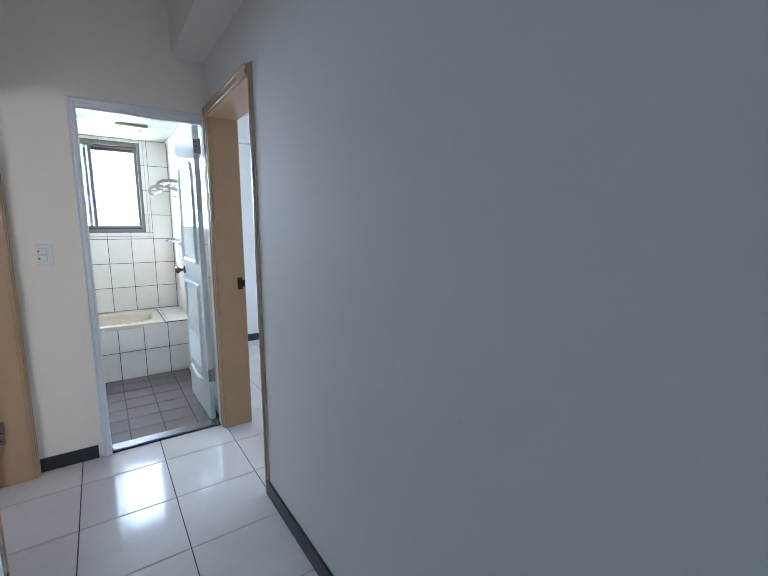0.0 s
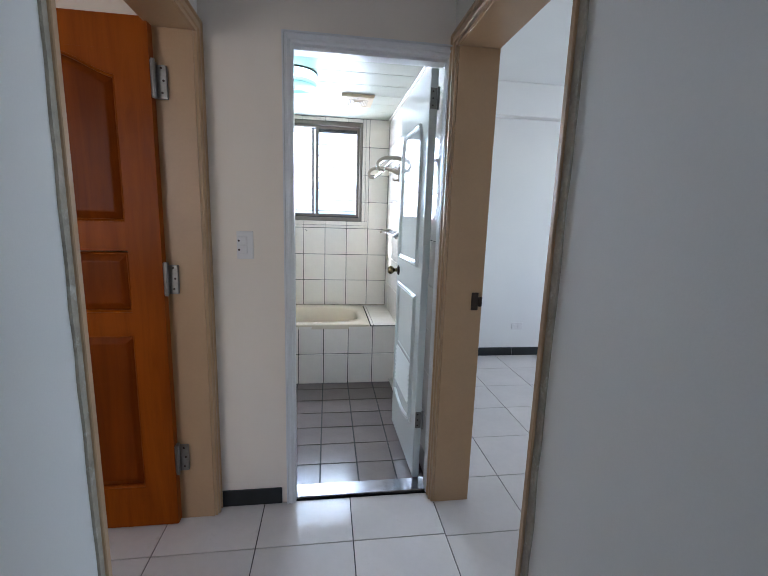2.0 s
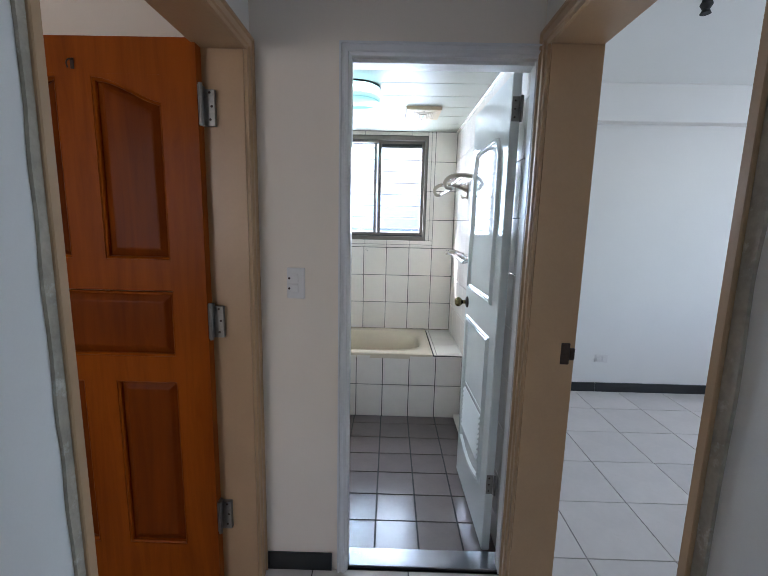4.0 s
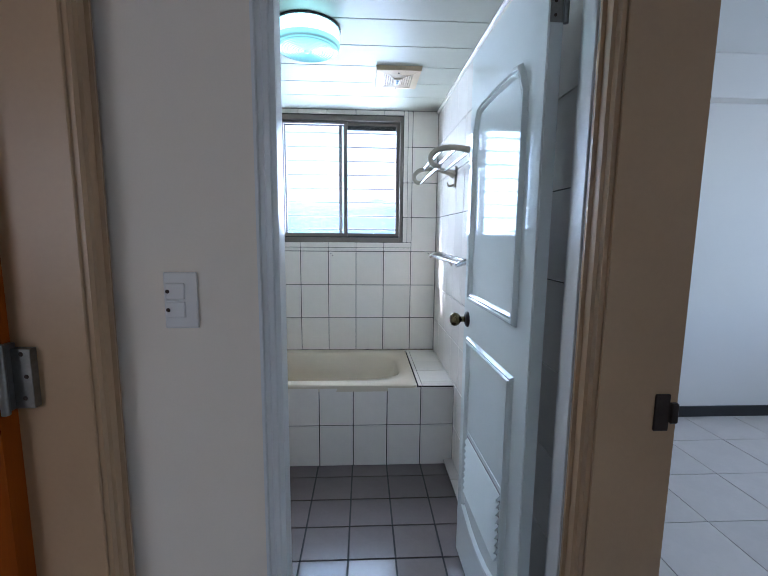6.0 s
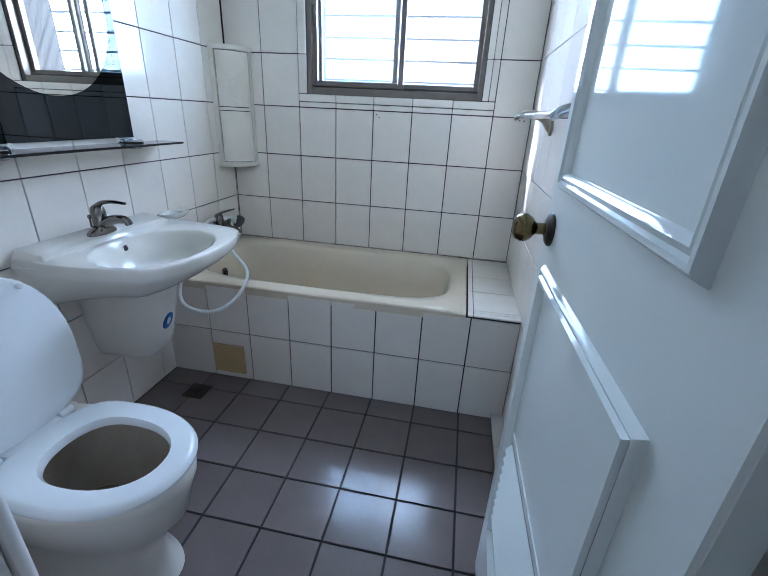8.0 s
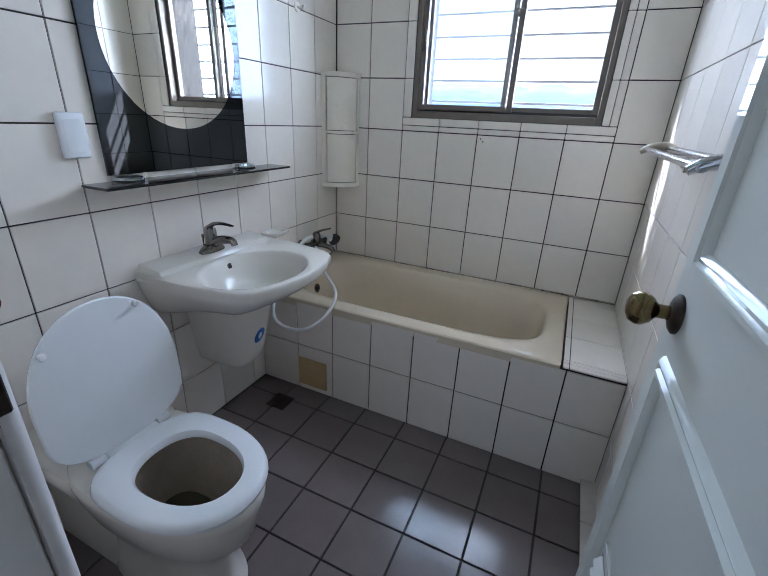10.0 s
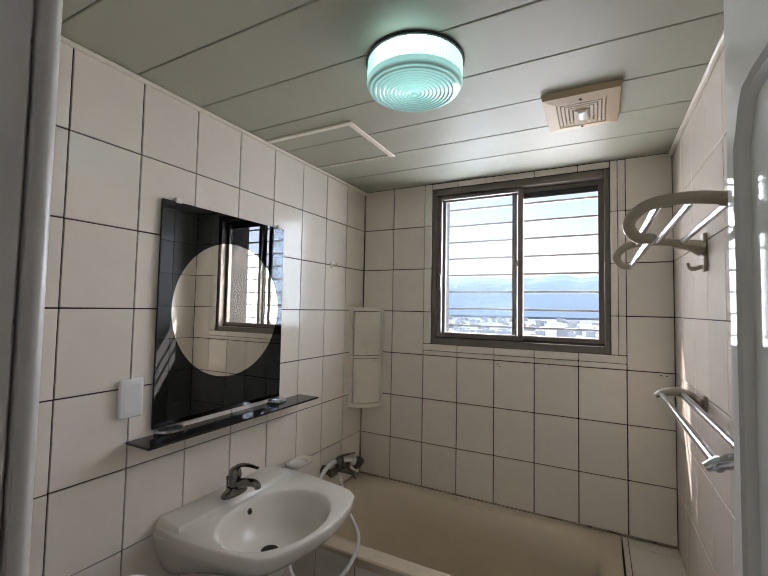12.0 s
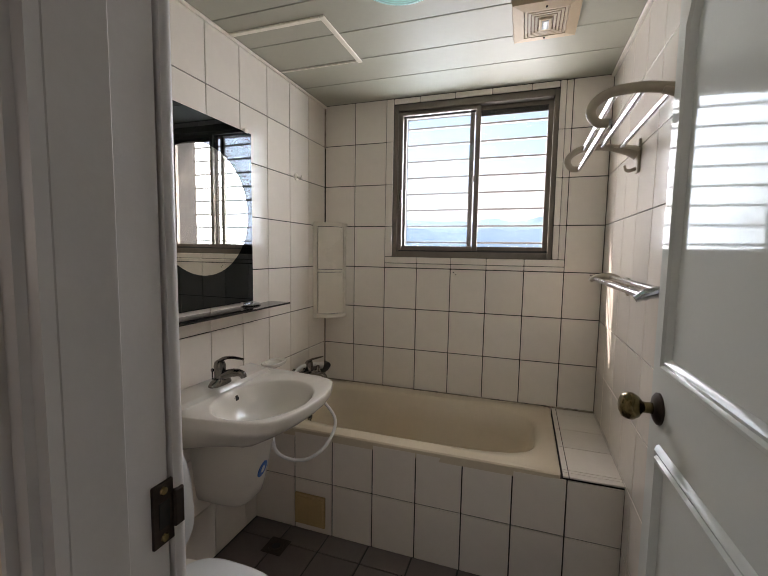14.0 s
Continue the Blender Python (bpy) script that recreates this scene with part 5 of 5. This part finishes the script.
ph = thing("paper_holder", (BX0, 5.385, 0.775), "amber plastic toilet paper holder on the tiles, green roll inside", "paper holder")
arch = [(5.30, 0.775), (5.445, 0.775), (5.452, 0.79), (5.452, 0.86), (5.446, 0.889), (5.43, 0.912), (5.405, 0.927), (5.375, 0.932), (5.345, 0.927), (5.32, 0.912), (5.304, 0.889), (5.298, 0.86), (5.298, 0.79)]
mid = Vector((5.375, 0.85))


def arch_ring(depth, k):
    return [Vector((BX0 + depth, mid.x + (y - mid.x) * k, mid.y + (z - mid.y) * k)) for y, z in arch]


part("cover", loft([arch_ring(0.0, 1.0), arch_ring(0.062, 1.0), arch_ring(0.072, 0.96), arch_ring(0.072, 0.76), arch_ring(0.004, 0.74)]), AMBER, ph, "", True)
part("roll", tube([(BX0 + 0.052, 5.322, 0.845), (BX0 + 0.052, 5.428, 0.845)], 0.042, 24), PAPER_GREEN, ph, "pale green paper roll", True)
ph.location.z += 0.018



# ---------------------------------------------------------------- towel rack and rails on the other wall
def towel_rack():
    ob = thing("towel_rack", (BX1, 6.33, 1.70), "grey-beige plastic towel rack with chrome bars on the tiles", "towel rack")
    ya, yb = 5.98, 6.57
    for y in (ya, yb):
        arm = smooth_path([(BX1 - 0.004, y, 1.715), (0.50, y, 1.722), (0.43, y, 1.732), (0.362, y, 1.727), (0.326, y, 1.706), (0.316, y, 1.680), (0.331, y, 1.656), (0.357, y, 1.652)], 7)
        bracket = part("bracket", tube(arm, [0.0138 - 0.0025 * i / (len(arm) - 1) for i in range(len(arm))], 14), RACK_PLASTIC, ob, "hooked end bracket", True)
        part("wall_plate", boxes(((BX1 - 0.012, y - 0.02, 1.628), (BX1, y + 0.02, 1.752)), bevel=0.005, segments=2), RACK_PLASTIC, bracket, "", True)
        flare = smooth_path([(BX1 - 0.01, y, 1.70), (0.52, y, 1.713), (0.47, y, 1.722)], 5)
        part("gusset", tube(flare, [0.034 - 0.02 * i / (len(flare) - 1) for i in range(len(flare))], 12, flat=0.7), RACK_PLASTIC, bracket, "", True)
        hook = smooth_path([(BX1 - 0.008, y, 1.645), (0.545, y, 1.643), (0.53, y, 1.638), (0.518, y, 1.642), (0.513, y, 1.658)], 5)
        part("hook", tube(hook, [0.008 - 0.003 * i / (len(hook) - 1) for i in range(len(hook))], 10), RACK_PLASTIC, bracket, "", True)
    for x, z in ((0.495, 1.724), (0.432, 1.731), (0.371, 1.727), (0.357, 1.653)):
        part("bar", tube([(x, ya - 0.006, z), (x, yb + 0.006, z)], 0.0085, 14), CHROME, ob, "polished chrome bar", True)


towel_rack()


def towel_bar():
    ob = thing("towel_bar", (BX1, 6.25, 1.22), "double chrome towel rail with pale end brackets on the tiles", "towel rail")
    for y in (5.90, 6.61):
        arm = smooth_path([(BX1 - 0.002, y, 1.178), (0.548, y, 1.195), (0.53, y, 1.222), (0.49, y, 1.237), (0.45, y, 1.232), (0.425, y, 1.218)], 6)
        end = part("bracket", tube(arm, [0.012 + 0.010 * math.sin(math.pi * i / (len(arm) - 1)) for i in range(len(arm))], 14, flat=0.7), RACK_PLASTIC if y > 6 else CHROME, ob, "curved end bracket", True)
        part("wall_plate", boxes(((BX1 - 0.010, y - 0.022, 1.165), (BX1, y + 0.022, 1.235)), bevel=0.004, segments=2), RACK_PLASTIC, end, "", True)
    for x, z in ((0.442, 1.226), (0.497, 1.234)):
        part("bar", tube([(x, 5.885, z), (x, 6.625, z)], 0.009, 14), CHROME, ob, "polished chrome rail", True)


towel_bar()


# ---------------------------------------------------------------- ceiling lamp, extractor, hatch
def ceiling_lamp():
    cx_, cy_ = -0.223, 6.042
    ob = thing("ceiling_lamp", (cx_, cy_, BC), "round ribbed glass ceiling lamp, lit blue-green", "ceiling lamp")
    part("base_ring", lathe([(0.143, BC), (0.146, BC - 0.005), (0.145, BC - 0.010), (0.138, BC - 0.010)], Matrix.Translation((cx_, cy_, 0)), 64), DARK_RUBBER, ob, "", True)
    n = 180
    rings = []
    for r, z, wave in ((0.138, 2.2230, 1), (0.1385, 2.1970, 1), (0.1385, 2.1730, 1), (0.137, 2.1690, 0)):
        rings.append([Vector((cx_ + (r + wave * 0.0022 * (i % 2)) * math.cos(2 * math.pi * i / n), cy_ + (r + wave * 0.0022 * (i % 2)) * math.sin(2 * math.pi * i / n), z)) for i in range(n)])
    part("ribbed_side", loft(rings, (False, False)), LAMP_SIDE, ob, "ribbed glowing glass side")
    prof = [(0.137, 2.1690), (0.141, 2.1650), (0.1405, 2.1530), (0.136, 2.1440), (0.127, 2.1390)]
    for k in range(9):
        r = 0.115 - k * 0.0115
        prof += [(r + 0.004, 2.1370 - 0.0003 * k), (r, 2.1345 - 0.0003 * k), (r - 0.004, 2.1370 - 0.0003 * k)]
    prof += [(0.012, 2.1360), (0.011, 2.1290), (0.004, 2.1270)]
    part("shade", lathe(prof, Matrix.Translation((cx_, cy_, 0)), 64, (False, True)), LAMP_FACE, ob, "glass face of fine concentric rings", True)


ceiling_lamp()


def extractor():
    x0, x1, y0, y1 = 0.088, 0.330, 6.400, 6.680
    ob = thing("extractor_vent", ((x0 + x1) / 2, (y0 + y1) / 2, BC), "yellowed square extractor grille in the plank ceiling", "vent")
    z0 = BC - 0.004
    rect = lambda i, z: [Vector((x0 + i, y0 + i, z)), Vector((x1 - i, y0 + i, z)), Vector((x1 - i, y1 - i, z)), Vector((x0 + i, y1 - i, z))]
    part("frame", loft([rect(0, BC - 0.001), rect(0.004, BC - 0.022), rect(0.044, BC - 0.028), rect(0.046, BC - 0.014)], (False, False)), VENT_PLASTIC, ob)
    part("dark_back", loft([rect(0.045, BC - 0.015), rect(0.046, BC - 0.013)]), VENT_DARK, ob)
    for k in range(5):
        i = 0.047 + k * 0.0125
        ring = loft([rect(i, BC - 0.017 - 0.001 * k), rect(i, BC - 0.026 - 0.001 * k), rect(i + 0.0078, BC - 0.026 - 0.001 * k), rect(i + 0.0078, BC - 0.017 - 0.001 * k)], (False, False))
        part("louvre", ring, VENT_PLASTIC, ob)
    mid = part("centre_plate", loft([rect(0.098, BC - 0.016), rect(0.098, BC - 0.032), rect(0.102, BC - 0.034)], (False, True)), VENT_PLASTIC, ob)
    part("badge", loft([rect(0.109, BC - 0.0335), rect(0.110, BC - 0.0355)]), STICKER_WHITE, mid, "small pale badge")
    part("badge_mark", loft([rect(0.1145, BC - 0.035), rect(0.115, BC - 0.0365)]), TOWER_GLASS, mid)
    for x, y in (((x0 + x1) / 2, y0 + 0.03), ((x0 + x1) / 2, y1 - 0.03)):
        part("screw", lathe([(0.004, BC - 0.024), (0.004, BC - 0.029), (0.002, BC - 0.030)], Matrix.Translation((x, y, 0)), 10), DARK_BRONZE, ob)


extractor()
hatch = thing("ceiling_hatch", (-0.83, 6.48, BC), "flat cream access hatch strips on the plank ceiling", "hatch")
for lo, hi in (((BX0 + 0.002, 6.278, BC - 0.008), (-0.622, 6.300, BC)), ((-0.622, 6.278, BC - 0.008), (-0.600, 6.678, BC))):
    part("strip", boxes((lo, hi), bevel=0.002), CREAM, hatch)
part("strip", boxes(((BX0 + 0.002, 6.664, BC - 0.004), (-0.622, 6.672, BC)), bevel=0.001), CREAM, hatch)
# dirty sealant in the corner and along the tub
for name, lo, hi in (("sealant_corner", (BX0, BY1 - 0.006, 1.97), (BX0 + 0.006, BY1, BC)), ("sealant_corner_low", (BX0, BY1 - 0.005, 0.475), (BX0 + 0.005, BY1, 0.905)),
                     ("sealant_tub", (BX0, BY1 - 0.009, 0.472), (BX1, BY1, 0.480)), ("sealant_tub_end", (BX0, 6.45, 0.472), (BX0 + 0.008, BY1, 0.480))):
    setting(name, boxes((lo, hi)), SEALANT, "stained old sealant in the tile corner", "sealant")
# screw holes left in the tiles
for x, z in ((-0.205, 1.195), (-0.218, 1.207)):
    hole = tagged(new("screw_hole", finish("screw_hole", lathe([(0.0035, 0), (0.003, 0.0012)], Matrix.Translation((x, BY1, z)) @ Matrix.Rotation(radians(90), 4, "X"), 12), BLACK_HOLE)), "dark plugged screw hole in a tile", "screw hole", "screw holes", "structure")
for x, z in ((0.508, 1.214), (0.530, 1.213)):
    hole = tagged(new("screw_hole", finish("screw_hole", lathe([(0.0035, 0), (0.003, 0.0012)], Matrix.Translation((x, BY1, z)) @ Matrix.Rotation(radians(90), 4, "X"), 12), BLACK_HOLE)), "dark plugged screw hole in a tile", "screw hole", "screw holes", "structure")


# ---------------------------------------------------------------- tiles
CACHE = {}


def tile_mesh(w, h, material, name="tile"):
    """One tile of w by h, lying in x and y with its face up, chamfered."""
    key = (round(w, 3), round(h, 3), material.name)
    if key not in CACHE:
        bm, c = bmesh.new(), 0.0010
        ring = lambda i, z: [Vector((sx * (w / 2 - i), sy * (h / 2 - i), z)) for sx, sy in ((-1, -1), (1, -1), (1, 1), (-1, 1))]
        loft([ring(0, -TH), ring(0, -c * 0.7), ring(c, 0)], (False, True), bm=bm)
        CACHE[key] = finish(name, bm, material)
    return CACHE[key]


def tile_field(parent, us, vs, place, material, gap, skip=None, lift=0.0004, rng=random.Random(11)):
    """Tiles between the joint lines us and vs; place(u, v) gives the pose of a tile's middle."""
    for a, b in zip(us, us[1:]):
        for c, d in zip(vs, vs[1:]):
            if b - a < 0.012 or d - c < 0.012 or (skip and skip((a + b) / 2, (c + d) / 2)):
                continue
            ob = new("tile", tile_mesh(b - a - gap, d - c - gap, material))
            ob.parent = parent
            ob.matrix_basis = place((a + b) / 2, (c + d) / 2) @ Matrix.Translation((0, 0, rng.uniform(-lift, lift))) @ Euler((rng.uniform(-1, 1) * 0.0015, rng.uniform(-1, 1) * 0.0015, 0)).to_matrix().to_4x4()


def lines(a, b, start, step):
    k0 = math.ceil((a - start) / step + 1e-6)
    out = [a]
    x = start + k0 * step
    while x < b - 1e-4:
        out.append(x)
        x += step
    return out + [b]


zs = [BZ + ROW * k for k in range(9)] + [BC + 0.002]
upright_x = lambda x, z, y: Matrix.Translation((x, y, z)) @ Matrix.Rotation(radians(90), 4, "X")
# window wall
tile_field(bath_back, lines(BX0, BX1, BX0 + 0.005, COL), zs, lambda u, v: upright_x(u, v, BY1), WALL_TILE, 0.0050,
           lambda u, v: -0.646 < u < 0.3765 and v > 1.22)
# side walls
ys = sorted([BY1 - 0.205 * k for k in range(10)] + [BY0])
tile_field(bath_left, ys, zs, lambda u, v: Matrix.Translation((BX0, u, v)) @ Matrix.Rotation(radians(90), 4, "Z") @ Matrix.Rotation(radians(90), 4, "X"), WALL_TILE, 0.0046)
tile_field(bath_right, ys, zs, lambda u, v: Matrix.Translation((BX1, u, v)) @ Matrix.Rotation(radians(-90), 4, "Z") @ Matrix.Rotation(radians(90), 4, "X"), WALL_TILE, 0.0034)
# front wall round the doorway
tile_field(bath_front, [BX0, -0.85, -0.6455, -0.441, -0.2365, -0.191, 0.538, BX1], zs[:-1] + [2.032, BC],
           lambda u, v: Matrix.Translation((u, BY0, v)) @ Matrix.Rotation(radians(180), 4, "Z") @ Matrix.Rotation(radians(90), 4, "X"), WALL_TILE, 0.0046,
           lambda u, v: -0.191 < u < 0.538 and v < 2.03)
# tub front and ledge
tile_field(tub_front, [BX0, -0.835, -0.635, -0.435, -0.235, -0.035, 0.165, 0.365, BX1], [BZ, 0.2255, 0.458], lambda u, v: upright_x(u, v, 6.44), WALL_TILE, 0.0054)
tile_field(tub_front, [0.349, 0.372, BX1], [6.44, 6.475, 6.495, 6.70, 6.90, 7.10, BY1], lambda u, v: Matrix.Translation((u, v, 0.4705)), WALL_TILE, 0.003)
# bathroom floor
tile_field(bath_floor, lines(BX0, BX1, 0.165, COL), lines(5.07, 6.447, 6.128, 0.2), lambda u, v: Matrix.Translation((u, v, BZ)), BATH_TILE, 0.0075,
           lambda u, v: v < BY0 and not -0.149 < u < 0.485)
# hall, study and bedroom floor in one grid
tile_field(floor, lines(-3.45, 0.508, 0.108, 0.4), lines(1.2, YD, 4.73, 0.4), lambda u, v: Matrix.Translation((u, v, 0)), FLOOR_TILE, 0.0045, lambda u, v: u < -0.75 and v < 2.3)
tile_field(floor, [0.508] + [0.904 + 0.387 * k for k in range(8)] + [3.95], lines(2.45, 6.97, 4.717, 0.3795), lambda u, v: Matrix.Translation((u, v, 0)), FLOOR_TILE, 0.0045)
bm = boxes(((-3.15, -2.95, -TH - 0.001), (3.15, 1.2, -0.001)))
setting("floor_living", bm, FLOOR_TILE, "polished pale living room floor", "floor")
